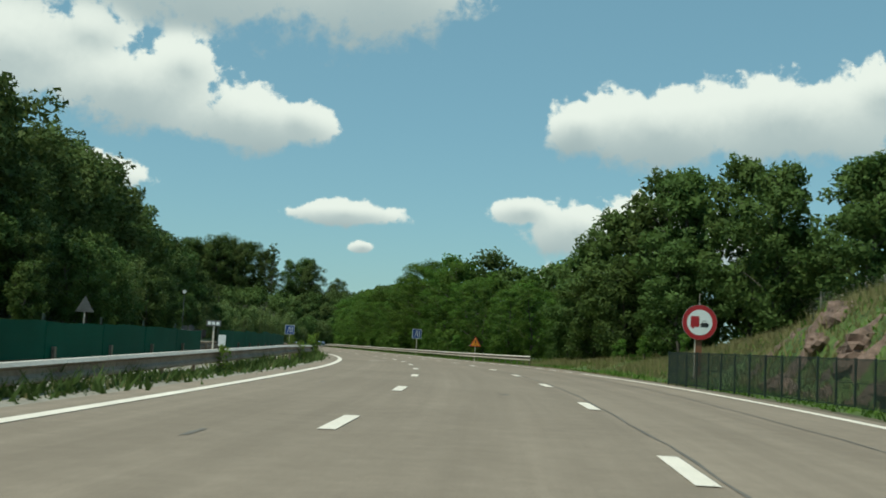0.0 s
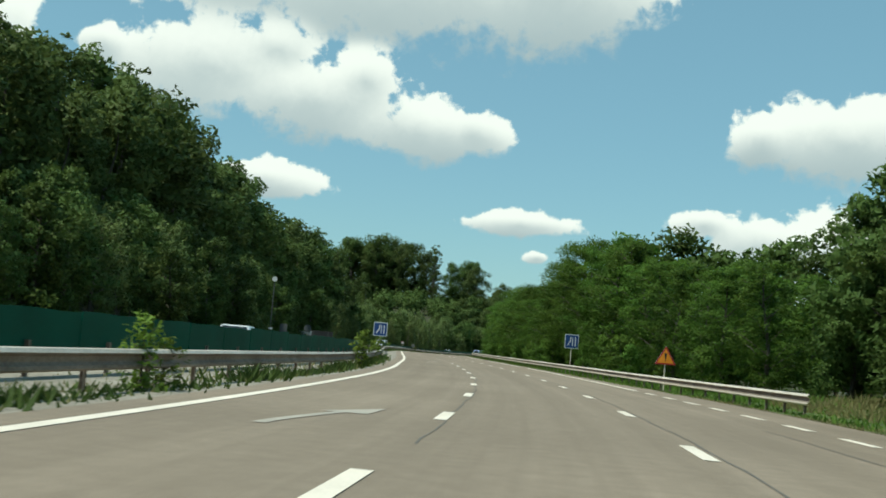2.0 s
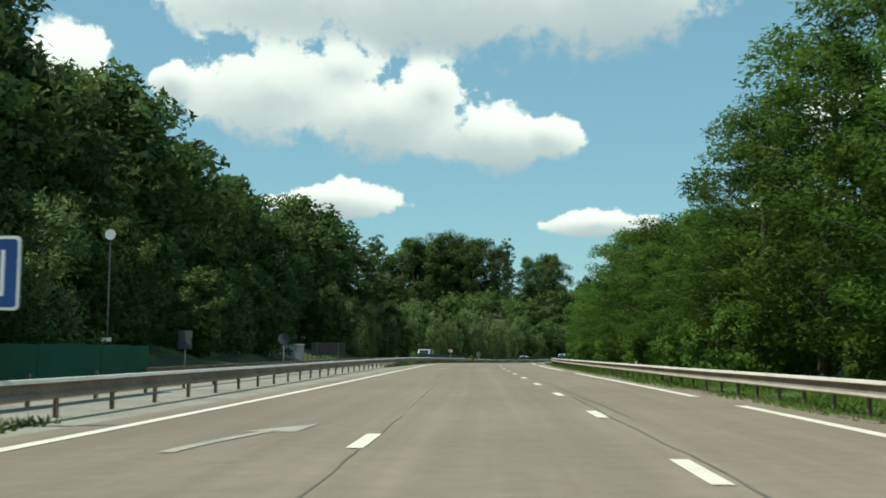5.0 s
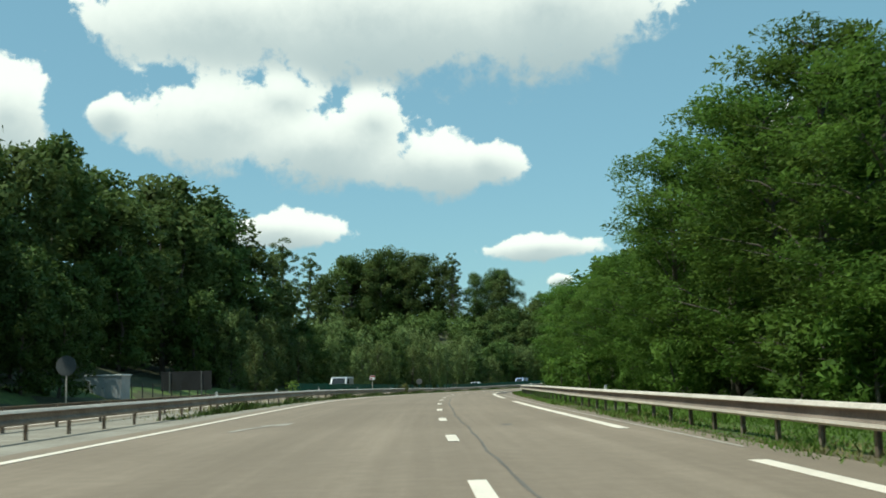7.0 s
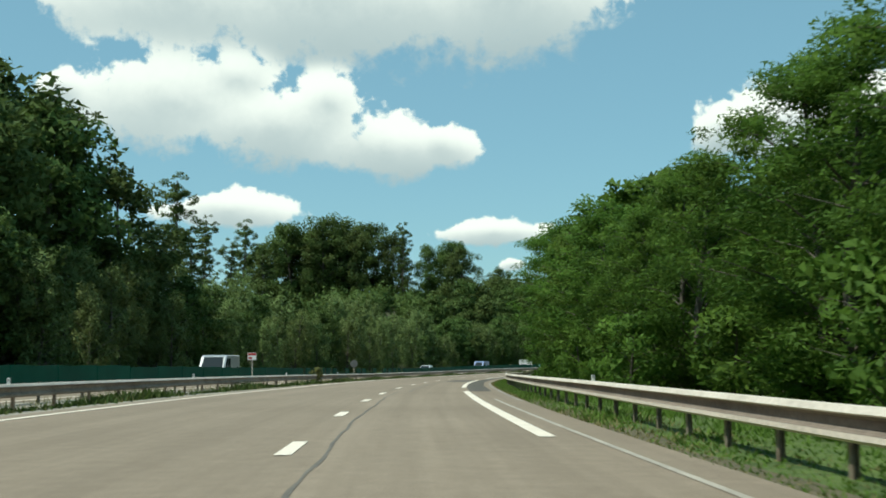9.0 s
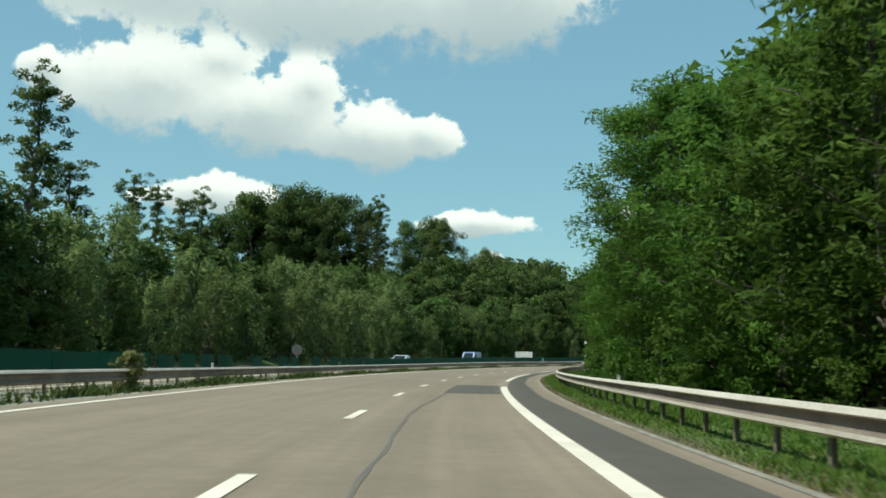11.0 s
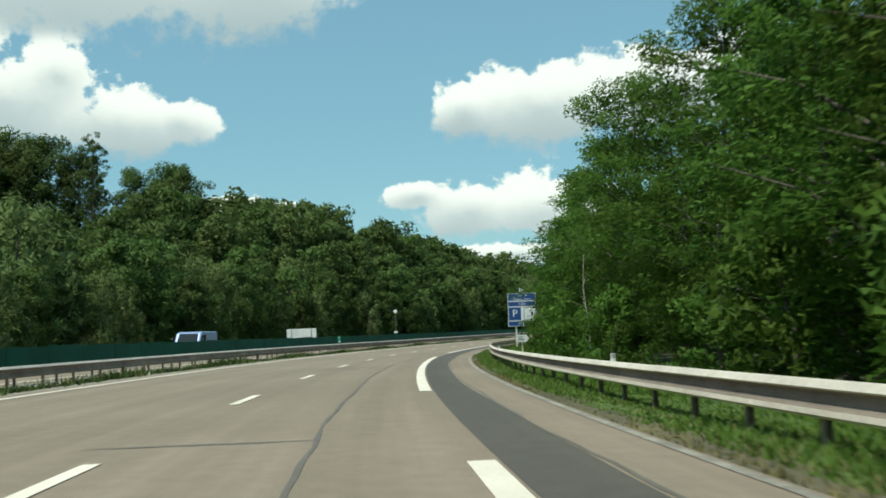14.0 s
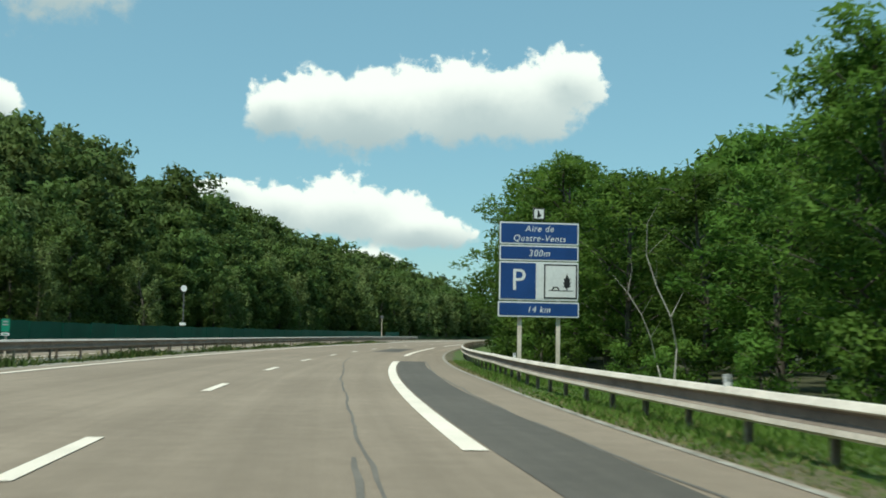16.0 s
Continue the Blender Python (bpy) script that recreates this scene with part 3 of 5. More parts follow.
def beam(name, s0, s1, table, side, lift, mat, step=2.0):
    """A W-profile beam; side +1 bulges to the left of the road, -1 to the right."""
    s = np.linspace(s0, s1, max(2, int((s1 - s0) / step) + 1))
    o = val(table, s) * (1 if table is not RIGHT_RAIL else -1)
    prof = [(h, d) for h, d in WAVE] + [(h, d - 0.006) for h, d in WAVE[::-1]]
    foot = rail_top(table, s) - 0.33 + lift
    v = np.stack([at(s, o + side * d, foot + h) for h, d in prof], 1)
    n, c = v.shape[:2]
    f = [(i * c + j, i * c + (j + 1) % c, (i + 1) * c + (j + 1) % c, (i + 1) * c + j) for i in range(n - 1) for j in range(c)]
    f += [tuple(range(c))[::-1], tuple((n - 1) * c + j for j in range(c))]
    me = mesh_of(name, v.reshape(-1, 3), f, mat)
    me.materials.append(BAND)                        # brown band with the hollow's shade put into its colour
    me.materials.append(STEEL)                       # paler upper edge, its sunlit tone painted in
    shade_slots = [1 if mat is STEEL and j in (3, 4, 5, 6) else 2 if j in (9, 10, 11) or (mat is RUSTY_SHADED and j == 8) else 0 for i in range(n - 1) for j in range(c)] + [0, 0]
    me.polygons.foreach_set("material_index", shade_slots)
    return me


def post_mesh(height, mat):
    bm = bmesh.new()
    plate([(-0.05, 0), (0.05, 0), (0.05, height), (-0.05, height)], 0.008, -0.03, bm)
    plate([(-0.004, 0), (0.004, 0), (0.004, height), (-0.004, height)], 0.06, 0.0, bm)
    plate([(-0.05, 0), (0.05, 0), (0.05, height), (-0.05, height)], 0.008, 0.03, bm)
    return bm_mesh("post", bm, mat)


def guardrail(label, table, sign, side, s0, s1, gap, mat, post_mat, length=12.0):
    rail = thing("guardrail", label, "guardrail", kind="structure")
    a = s0
    while a < s1 - 1:
        b = min(a + length, s1)
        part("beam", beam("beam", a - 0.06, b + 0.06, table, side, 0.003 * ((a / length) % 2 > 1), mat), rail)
        a = b
    pm = post_mesh(0.66 if table is not MEDIAN_RAIL else 0.67, post_mat)
    for s in np.arange(s0 + 0.6, s1, gap):
        o = sign * val(table, s) - side * 0.075
        p = at(s, o, float(rail_top(table, s)) - 0.68)
        part("post", pm, rail, m=pose(*p, 0, 0, math.degrees(turn(s)) + 90))
    return rail


guardrail("weathered steel median guardrail with grey posts", MEDIAN_RAIL, 1, -1, -50, 600, 2.9, RUSTY_SHADED, RUSTY_SHADED)
# dark posts: their shadow side is put into the colour
guardrail("galvanised two-wave steel guardrail along the verge", RIGHT_RAIL, -1, 1, 81, 640, 2.0, STEEL, RUSTY_SHADED)
guardrail("steel guardrail of the opposite carriageway", FAR_RAIL, 1, 1, -50, 600, 4.0, RUSTY_SHADED, RUSTY_SHADED)

# ---- green anti-glare screen on the far rail of the median ----
rng = random.Random(5)


def screen_panel(s0, s1, h0, h1, lean):
    s = np.linspace(s0, s1, 9)
    o = val(FAR_RAIL, s) - 0.02 + 0.03 * np.sin((s - s0) / (s1 - s0) * math.pi) * lean
    z1 = h1 + 0.012 * np.sin(s * 2.0)
    rows = [at(s, o + 0.012, h0), at(s, o + 0.02, (h0 + h1) / 2), at(s, o + 0.012, z1), at(s, o - 0.012, z1), at(s, o - 0.004, (h0 + h1) / 2), at(s, o - 0.012, h0)]
    v = np.stack(rows, 1)
    c, n = 6, len(s)
    f = [(i * c + j, i * c + (j + 1) % c, (i + 1) * c + (j + 1) % c, (i + 1) * c + j) for i in range(n - 1) for j in range(c)]
    f += [tuple(range(c))[::-1], tuple((n - 1) * c + j for j in range(c))]
    return mesh_of("panel", v.reshape(-1, 3), f, SCREEN)


glare = thing("antiglare_screen", "dark green mesh anti-glare screen panels in a row", "screen", kind="structure")
pole = bm_mesh("screen_post", box(0.05, 0.05, 0.72), DARKGREEN, bevel=0.008)
s = -44.0
while s < 590:
    gappy = 296 < s < 352
    long = 2.1 if gappy else 3.9
    skip = (150 < s < 243) or 39.2 < s < 42.5 or rng.random() < (0.3 if gappy else (0.04 if s > 150 else 0.0))
    if not skip:
        top = 1.12 + rng.uniform(-0.03, 0.03) + (0.1 if 60 < s < 150 else (-0.12 if s < 40 else 0.0)) + float(np.interp(s, [370, 400, 440], [0.0, 0.16, 0.3]))
        part("panel", screen_panel(s, s + long - 0.06, 0.24 if s < 150 else 0.5, top, rng.uniform(-1, 1)), glare)
        part("screen_post", pole, glare, m=pose(*at(s - 0.03, val(FAR_RAIL, s) + 0.05, 0.45), 0, 0, math.degrees(turn(s))))
    s += long + (1.0 if gappy else 0.0)

# ---- trees ----


def unit(v):
    return v / (np.linalg.norm(v, axis=-1, keepdims=True) + 1e-9)


def leaf_faces(rs, centre, size, aspect, flat, droop):
    """Pointed leaves at the centres; flat: how level they lie, droop: how far tips hang."""
    n = len(centre)
    d = rs.normal(size=(n, 3))
    d[:, 2] *= 1 - flat
    d[:, 2] -= droop
    d = unit(d)
    side = rs.normal(size=(n, 3))
    side[:, 2] *= 1 - flat
    side = unit(side - d * np.sum(side * d, 1, keepdims=True))
    L = size * rs.uniform(0.6, 1.3, (n, 1))
    back, w = centre - d * L * 0.45, side * L * aspect * 0.52
    return np.stack([back + w, centre + d * L * 0.6, back - w], 1)


def lean_out(q, way, own=0.45):
    """Turns leaves so that they face outwards, and gives them normals that round the clump."""
    flat = unit(np.cross(q[:, 1] - q[:, 0], q[:, 2] - q[:, 0]))
    back = np.sum(flat * way, 1) < 0
    q[back] = q[back][:, ::-1]
    flat[back] *= -1
    return q, unit(way * (1 - own) + flat * own)


def limb_mesh(name, segs, mat, sides=6):
    """Tapered limbs (a, b, r0, r1) joined into one mesh."""
    verts, faces = [], []
    ang = np.linspace(0, 2 * math.pi, sides, endpoint=False)
    for a, b, r0, r1 in segs:
        a, b = np.array(a, float), np.array(b, float)
        d = unit(b - a)
        x = unit(np.cross(d, [0.31, 0.87, 0.38]))
        y = np.cross(d, x)
        base = len(verts)
        for c, r in ((a, r0), (b, r1)):
            verts += [tuple(c + r * (math.cos(t) * x + math.sin(t) * y)) for t in ang]
        for i in range(sides):
            j = (i + 1) % sides
            faces.append((base + i, base + j, base + sides + j, base + sides + i))
    return mesh_of(name, verts, faces, mat, True)


def tree_meshes(kind, seed, height, mat, bark, leaf, count, detail=1.0):
    """Trunk and crown of one tree: limbs that end in leaf clumps."""
    rs = np.random.RandomState(seed)
    segs, ends = [], []
    r = height * 0.013 + 0.04
    low, wide, clump, flat, droop = {"locust": (0.12, 0.29, 0.094, 0.66, 0.25), "broad": (0.12, 0.27, 0.085, 0.3, 0.15), "tall": (0.34, 0.20, 0.07, 0.3, 0.2),
                                     "spire": (0.14, 0.13, 0.034, 0.55, 0.4), "shrub": (0.03, 0.46, 0.15, 0.15, 0.0), "willow": (0.05, 0.32, 0.085, 0.05, -0.5)}[kind]
    top = np.array([rs.normal() * 0.04 * height, rs.normal() * 0.04 * height, height * 0.93])
    stem = [np.array([0, 0, -0.4]), np.array([rs.normal() * 0.02 * height, rs.normal() * 0.02 * height, height * 0.35]), top * [0.8, 0.8, 0.72], top]
    rr = [r, r * 0.75, r * 0.42, r * 0.1]
    for i in range(3):
        segs.append((stem[i], stem[i + 1], rr[i], rr[i + 1]))
    zs = [p[2] for p in stem]

    def on_stem(z):
        return np.array([np.interp(z, zs, [p[k] for p in stem]) for k in range(3)])

    lobes = {"shrub": 12, "locust": 26, "spire": 40}.get(kind, 22)
    for i in range(lobes):
        f = (i + rs.uniform(0.2, 0.8)) / lobes
        z = height * (low + (0.96 - low) * f)
        if kind == "spire":
            reach = height * wide * (1.05 - f) * rs.uniform(0.75, 1.15)
        elif kind == "shrub":
            reach = height * wide * math.sqrt(max(0.05, 1 - f * f)) * rs.uniform(0.5, 1.1)
        elif kind == "locust":
            reach = height * wide * (0.5 + 0.9 * math.sin(math.pi * min(1, 0.12 + 0.86 * f))) * 0.75 * rs.uniform(0.6, 1.12)
        else:
            reach = height * wide * math.sin(math.pi * (0.18 + 0.74 * f)) ** 0.7 * rs.uniform(0.7, 1.15)
        az = i * 2.4 + rs.uniform(-0.5, 0.5)
        root = on_stem(max(0.05 * height, z - reach * (0.55 if kind != "spire" else -0.1)))
        tip = on_stem(z) + np.array([math.cos(az) * reach, math.sin(az) * reach, 0])
        segs.append((root, root * 0.45 + tip * 0.55 + [0, 0, 0.03 * height], r * 0.28, r * 0.14))
        segs.append((root * 0.45 + tip * 0.55 + [0, 0, 0.03 * height], tip, r * 0.14, r * 0.03))
        tufty = kind == "locust" and count > 9000     # many small drooping sprays instead of a few broad ones
        for k in range(9 if tufty else (4 if kind != "shrub" else 3)):
            g = rs.uniform(0.35, 1.0)
            c = root * (1 - g) + tip * g + rs.normal(size=3) * [0.08 * height, 0.08 * height, 0.045 * height] * (0.5 + 0.6 * wide) * (0.72 if tufty else 1.0)
            ends.append((c, height * clump * rs.uniform(0.6, 1.25) * (0.68 if tufty else 1.0)))
    ends.append((top, height * clump * 0.9))
    ends.append((top * [1, 1, 0.95], height * clump * 1.1))
    share = np.array([e[1] ** 2 for e in ends])
    share = share / share.sum()
    quads, ways, shades = [], [], []
    heart = np.array([0.0, 0.0, height * 0.55])
    for (c, size), f in zip(ends, share):
        n = max(4, int(count * f))
        d = unit(rs.normal(size=(n, 3))) * (rs.uniform(0, 1, (n, 1)) ** 0.45) * size
        d[:, 2] *= 0.52 if kind == "locust" else (0.5 if kind == "spire" else 0.8)
        if kind == "willow":
            d *= [0.62, 0.62, 2.0]                # upright plumes
        d[:, 2] -= 0.12 * np.sum(d[:, :2] ** 2, 1) / size * (1.0 if kind in ("locust", "spire") else 0.2)
        quads.append(leaf_faces(rs, c + d, leaf, {"locust": 0.42, "broad": 0.62, "tall": 0.6, "spire": 0.4, "shrub": 0.55, "willow": 0.3}[kind], flat, droop))
        shades.append(np.full(n, rs.uniform(-0.5, 0.5)))
        ways.append(unit(0.65 * unit(d + [0, 0, 0.25 * size]) + 0.5 * unit(c + d - heart)))
    q, way = np.concatenate(quads), np.concatenate(ways)
    up = q[:, :, 2].min(1) > 0.05
    q, nq = lean_out(q[up], way[up])
    crown = mesh_loose("crown", q, mat, nq)
    crown.attributes.new("spray", "FLOAT", "FACE").data.foreach_set("value", np.concatenate(shades)[up])   # young and old sprays differ
    trunk = limb_mesh("trunk", segs, bark)
    tv = np.array([v.co[:] for v in trunk.vertices])
    tq = tv[np.array([f.vertices[:] for f in trunk.polygons])][:18]
    tq = np.concatenate([tq[:, [0, 1, 2]], tq[:, [0, 2, 3]]])
    tn = unit(np.cross(tq[:, 1] - tq[:, 0], tq[:, 2] - tq[:, 0]))
    return trunk, crown, (tq, tn), (q, nq)


TREES = {}
for key, kind, seeds, height, mat, leaf, count in (
    ("locust", "locust", (1, 2, 3, 4), 11.0, LOCUST, 0.28, 10000), ("locust_near", "locust", (41, 42, 43), 11.0, LOCUST, 0.17, 28000), ("sapling", "locust", (44, 45), 4.0, SPROUT, 0.42, 420), ("pale_bush", "shrub", (46,), 2.0, PALEBUSH, 0.16, 1500), ("locust_tall", "locust", (31, 32), 17.0, LOCUST, 0.32, 20000), ("locust_back", "locust", (5, 6), 12.0, LOCUST, 0.45, 4800),
    ("broad", "broad", (7, 8, 9), 12.0, BROAD, 0.40, 6000), ("deep", "broad", (10, 11, 12), 14.0, DEEP, 0.44, 5600),
    ("deep_big", "broad", (51, 52, 53), 24.0, DEEP, 0.52, 13000), ("broad_big", "broad", (54, 55), 24.0, BROAD, 0.50, 13000),
    ("tall", "tall", (13, 14), 20.0, DEEP, 0.60, 4200), ("spire", "spire", (15, 16), 14.0, DEEP, 0.30, 6500),
    ("willow", "willow", (17, 18, 19), 9.0, WILLOW, 0.40, 4200), ("shrub", "shrub", (20, 21, 22), 4.0, LOCUST, 0.26, 1700), ("hedge", "broad", (23, 24), 10.0, BROAD, 0.31, 9500)):
    TREES[key] = (height, [tree_meshes(kind, sd, height, mat, BARK, leaf, count) for sd in seeds])

TREE_WORDS = {"locust": ("tall locust tree with feathery bright green foliage", "tree"), "locust_near": ("locust tree with feathery leaf sprays beside the guardrail", "tree"), "pale_bush": ("pale straw-green bush growing through the median rail", "bush"), "sapling": ("self-sown bright leafy sapling growing through the median guardrail", "sapling"), "locust_tall": ("very tall locust tree with layered feathery crown", "tree"), "locust_back": ("locust tree standing deeper in the roadside wood", "tree"),
              "broad": ("mid-green broadleaf tree in the roadside wood", "tree"), "deep": ("dark green broadleaf tree on the wooded slope", "tree"),
              "tall": ("tall dark tree with bare lower trunk", "tree"), "spire": ("narrow dark conifer-like tree above the wood", "tree"),
              "willow": ("grey-green young willow at the foot of the slope", "tree"), "shrub": ("low bright green bush at the wood's edge", "bush"),
              "deep_big": ("tall dark green beech on the wooded slope", "tree"), "broad_big": ("tall mid-green broadleaf tree on the wooded slope", "tree"),
              "hedge": ("dense dark green tree above the roadside bank", "tree")}
forest = random.Random(11)


def plant(key, s, o, height, sink=0.0, label=""):
    """One tree at its place, with its own turn and size."""
    base, kinds = TREES[key]
    trunk, crown, _, _ = kinds[forest.randrange(len(kinds))]
    p = at(s, o)
    z = ground_z(s, o) - 0.05 - sink
    k = height / base
    words = TREE_WORDS[key]
    ob = thing(words[1], label or words[0], words[1], pose(p[0], p[1], z, forest.uniform(-3, 3), forest.uniform(-3, 3), forest.uniform(0, 360)), "roadside wood")
    wide = forest.uniform(0.88, 1.14)
    ob.scale = (k * wide, k * wide, k)
    part("trunk", trunk, ob)
    part("crown", crown, ob)
    return ob


STUFF_MATERIALS = [BARK, LOCUST, BROAD, DEEP, WILLOW]
STUFF_OF = {"locust_back": 1, "broad": 2, "broad_big": 2, "deep": 3, "deep_big": 3, "tall": 3, "spire": 3, "willow": 4}


class Wood:
    """Many trees gathered into one object."""

    def __init__(self):
        self.quads, self.mats, self.tints, self.normals = [], [], [], []

    def plant(self, key, s, o, height, keep=0.6):
        base, kinds = TREES[key]
        _, _, tq, cq = kinds[forest.randrange(len(kinds))]
        k, wide, spin, tint = height / base, forest.uniform(0.88, 1.14), forest.uniform(0, 2 * math.pi), forest.random()
        n = int(len(cq[0]) * keep)
        start = forest.randrange(3)
        pick = np.linspace(start, len(cq[0]) - 3, n).astype(int)
        q, nq = cq[0][pick], cq[1][pick]
        mid = q.mean(1, keepdims=True)
        q = mid + (q - mid) / math.sqrt(keep)
        p = at(s, o)
        z = ground_z(s, o) - 0.05
        c, si = math.cos(spin), math.sin(spin)
        for part_q, part_n, m in ((*tq, 0), (q, nq, STUFF_OF[key])):
            self.normals.append(np.stack([c * part_n[:, 0] - si * part_n[:, 1], si * part_n[:, 0] + c * part_n[:, 1], part_n[:, 2]], 1))
            x, y = part_q[..., 0] * k * wide, part_q[..., 1] * k * wide
            self.quads.append(np.stack([p[0] + c * x - si * y, p[1] + si * x + c * y, z + part_q[..., 2] * k], -1))
            self.mats.append(np.full(len(part_q), m, np.int32))
            self.tints.append(np.full(len(part_q), tint, np.float32))

    def finish(self, name, label):
        me = mesh_loose(name, np.concatenate(self.quads), STUFF_MATERIALS[0], np.concatenate(self.normals))
        for m in STUFF_MATERIALS[1:]:
            me.materials.append(m)
        me.polygons.foreach_set("material_index", np.concatenate(self.mats))
        a = me.attributes.new("tint", "FLOAT", "FACE")
        a.data.foreach_set("value", np.concatenate(self.tints))
        return tagged(new(name, me), label, "woods", kind="stuff")


slope, thicket = Wood(), Wood()
# left slope: willows and shrubs in front, dark wood rising behind
TOP_LEFT = ([-60, 40, 95, 131, 156, 186, 205, 232, 246, 262, 287, 312, 322, 330, 338, 350, 372, 384, 404, 440, 480, 510, 537, 555, 600, 640, 900], [18, 19, 21.5, 23.5, 26, 28, 27.5, 28.5, 24.5, 23, 25, 27.5, 26, 20, 13.5, 12, 12.5, 12.5, 11.5, 12, 14.5, 22, 26.5, 27.5, 27, 25, 21])
FRONT = ([-60, 100, 150, 250, 300, 340, 440, 520, 600, 900], [8.0, 9.0, 11.0, 12.0, 12.0, 12.0, 12.0, 11.5, 14.0, 15.0])
s = 22.0
while s < 780:
    f = float(val(FRONT, s))
    if 250 < s < 290:
        pass                                     # a clearing with a shelter
    elif s < 540:
        plant("willow" if forest.random() < (0.8 if 280 < s < 450 else 0.25) else "broad", s + forest.uniform(-2, 2), 26.5 + forest.uniform(-1.2, 1.5), f * forest.uniform(0.5, 0.85))
    else:
        slope.plant("willow" if forest.random() < 0.2 else "broad", s + forest.uniform(-2, 2), 26.5 + forest.uniform(-1.2, 1.5), f * forest.uniform(0.55, 0.85), 0.6 if s < 640 else 0.35)
    slope.plant("broad" if forest.random() < (0.25 if 280 < s < 450 else 0.8) else "willow", s + 3 + forest.uniform(-2, 2), (35.0 if 250 < s < 288 else 30.5) + forest.uniform(-1.5, 1.5), max(4, f * forest.uniform(0.9, 1.15) - 6.0 * val(HILL, s)), 0.65 if s < 640 else 0.35)
    s += 6.2 if s < 640 else 7.0
s = 22.0
while s < 780:
    want = float(val(TOP_LEFT, s))
    for o, frac in (((35.0, 0.93), (41.0, 1.06), (49.0, 1.16)) if s < 335 else ((35.0, 0.66), (42.0, 0.88), (51.0, 1.04))):
        h = want * frac * forest.uniform(0.84, 1.06) - max(0.0, (o - 24.5)) * float(val(HILL, s))
        if o > 45 and s < 470 and forest.random() < 0.5:
            continue
        key = "deep" if forest.random() < 0.55 else ("spire" if forest.random() < 0.3 else "broad")
        keep = (0.78 if o < 45 else 0.32) if s < 335 else (0.55 if s < 640 else 0.3)
        if h > 15 and key != "spire":
            key, keep = key + "_big", keep * 0.55
        ds, do = forest.uniform(-3, 3), forest.uniform(-2, 2)
        if o > 36 or not 242 < s < 284:           # the clearing lies open to the sun
            slope.plant(key, s + ds, o + do, max(4.0, h), keep)
    s += 8.0 if s < 470 else (5.5 if s < 640 else 7.0)
slope.finish("slope_woods", "dense dark green woods climbing the slope beside the motorway")

# right side: the wood behind the guardrail
RIGHT_TOP = ([95, 113, 124, 137, 155, 165, 172, 178, 186, 193, 200, 207, 212, 219, 225, 231, 237, 262, 279, 300, 309, 316, 323, 335, 347, 361, 370, 380, 390, 397, 404, 412, 420, 428, 434, 441, 452, 462, 475, 500, 700],
             [6.5, 8, 9, 12, 13.5, 14.7, 12.5, 10, 9.5, 10.5, 11, 11.5, 12.2, 12.2, 11.6, 9.8, 9.0, 9.4, 10.2, 13.2, 14.8, 15.2, 14.8, 13.4, 11.8, 12.0, 12.4, 11.0, 10.5, 10.5, 10, 10, 10.5, 10.5, 9, 8.5, 9, 9.8, 11.8, 13, 13])
MID_LOW = ([100, 137, 147, 160], [0.90, 0.87, 0.82, 1.0])
BACK_LOW = ([130, 138, 151, 165, 175], [0.90, 0.90, 0.80, 0.93, 1.0])
forest = random.Random(23)
s = 104.0
while s < 560:
    h = float(val(RIGHT_TOP, s))
    o = -(float(val(RIGHT_RAIL, s)) + forest.uniform(4.6, 6.2) + (2.6 if 432 < s < 458 else 0.0))
    plant("locust_tall" if h > 14.8 and s < 262 else ("locust_near" if 144 < s < 262 or 300 < s < 440 else "locust"), s + forest.uniform(-1.5, 1.5), o, h * forest.uniform(0.82, 1.05))
    if forest.random() < 0.75:
        thicket.plant("locust_back", s + 3 + forest.uniform(-2, 2), o - forest.uniform(5.0, 7.0), h * forest.uniform(1.0, 1.15) * float(val(MID_LOW, s)), 0.7)
    thicket.plant("locust_back" if forest.random() < 0.5 else "broad", s + forest.uniform(-2, 2), o - forest.uniform(11.0, 14.0), h * forest.uniform(1.05, 1.2) * float(val(BACK_LOW, s)), 0.62)
    if 300 < s < 400:
        thicket.plant("locust_back", s + forest.uniform(-2, 2), o - forest.uniform(4.5, 6.0), h * forest.uniform(1.08, 1.25), 0.48)
        thicket.plant("broad", s + 2.8 + forest.uniform(-2, 2), o - forest.uniform(8.0, 10.0), h * forest.uniform(1.15, 1.32), 0.42)
    if forest.random() < (0.6 if s < 300 else 0.92) and not 434 < s < 457:
        plant("shrub", s + forest.uniform(-3, 3), -(float(val(RIGHT_RAIL, s)) + forest.uniform(2.6, 3.8)), forest.uniform(1.4, 3.4))
    s += 5.6
for s in (436, 439.5, 442.5, 446, 449, 452.5, 456):
    plant("shrub", s, -(float(val(RIGHT_RAIL, s)) + forest.uniform(3.8, 4.8)), forest.uniform(1.3, 2.1))
deeper = random.Random(5)
for s in range(200, 304, 5):
    thicket.plant("locust_back", s + deeper.uniform(-2, 2), -(float(val(RIGHT_RAIL, s)) + deeper.uniform(9.0, 11.5)), float(val(RIGHT_TOP, s)) * deeper.uniform(0.98, 1.1), 0.6)
thicket.finish("roadside_thicket", "deep green thicket behind the first row of locust trees")
# the dense trees over the cutting at the start
for s, o, h in ((100, -15, 9.5), (94, -14, 10.5), (88, -15, 11.5), (82, -13.5, 11.0), (77, -15, 12.5), (71, -14, 12.0), (66, -16, 11.0), (60, -15, 9.5), (57, -19, 9.0), (53, -17, 8.0), (66, -12, 7.0), (76, -11.5, 7.0), (86, -12, 7.5), (96, -12.5, 7.0)):
    plant("hedge", s, o, h)

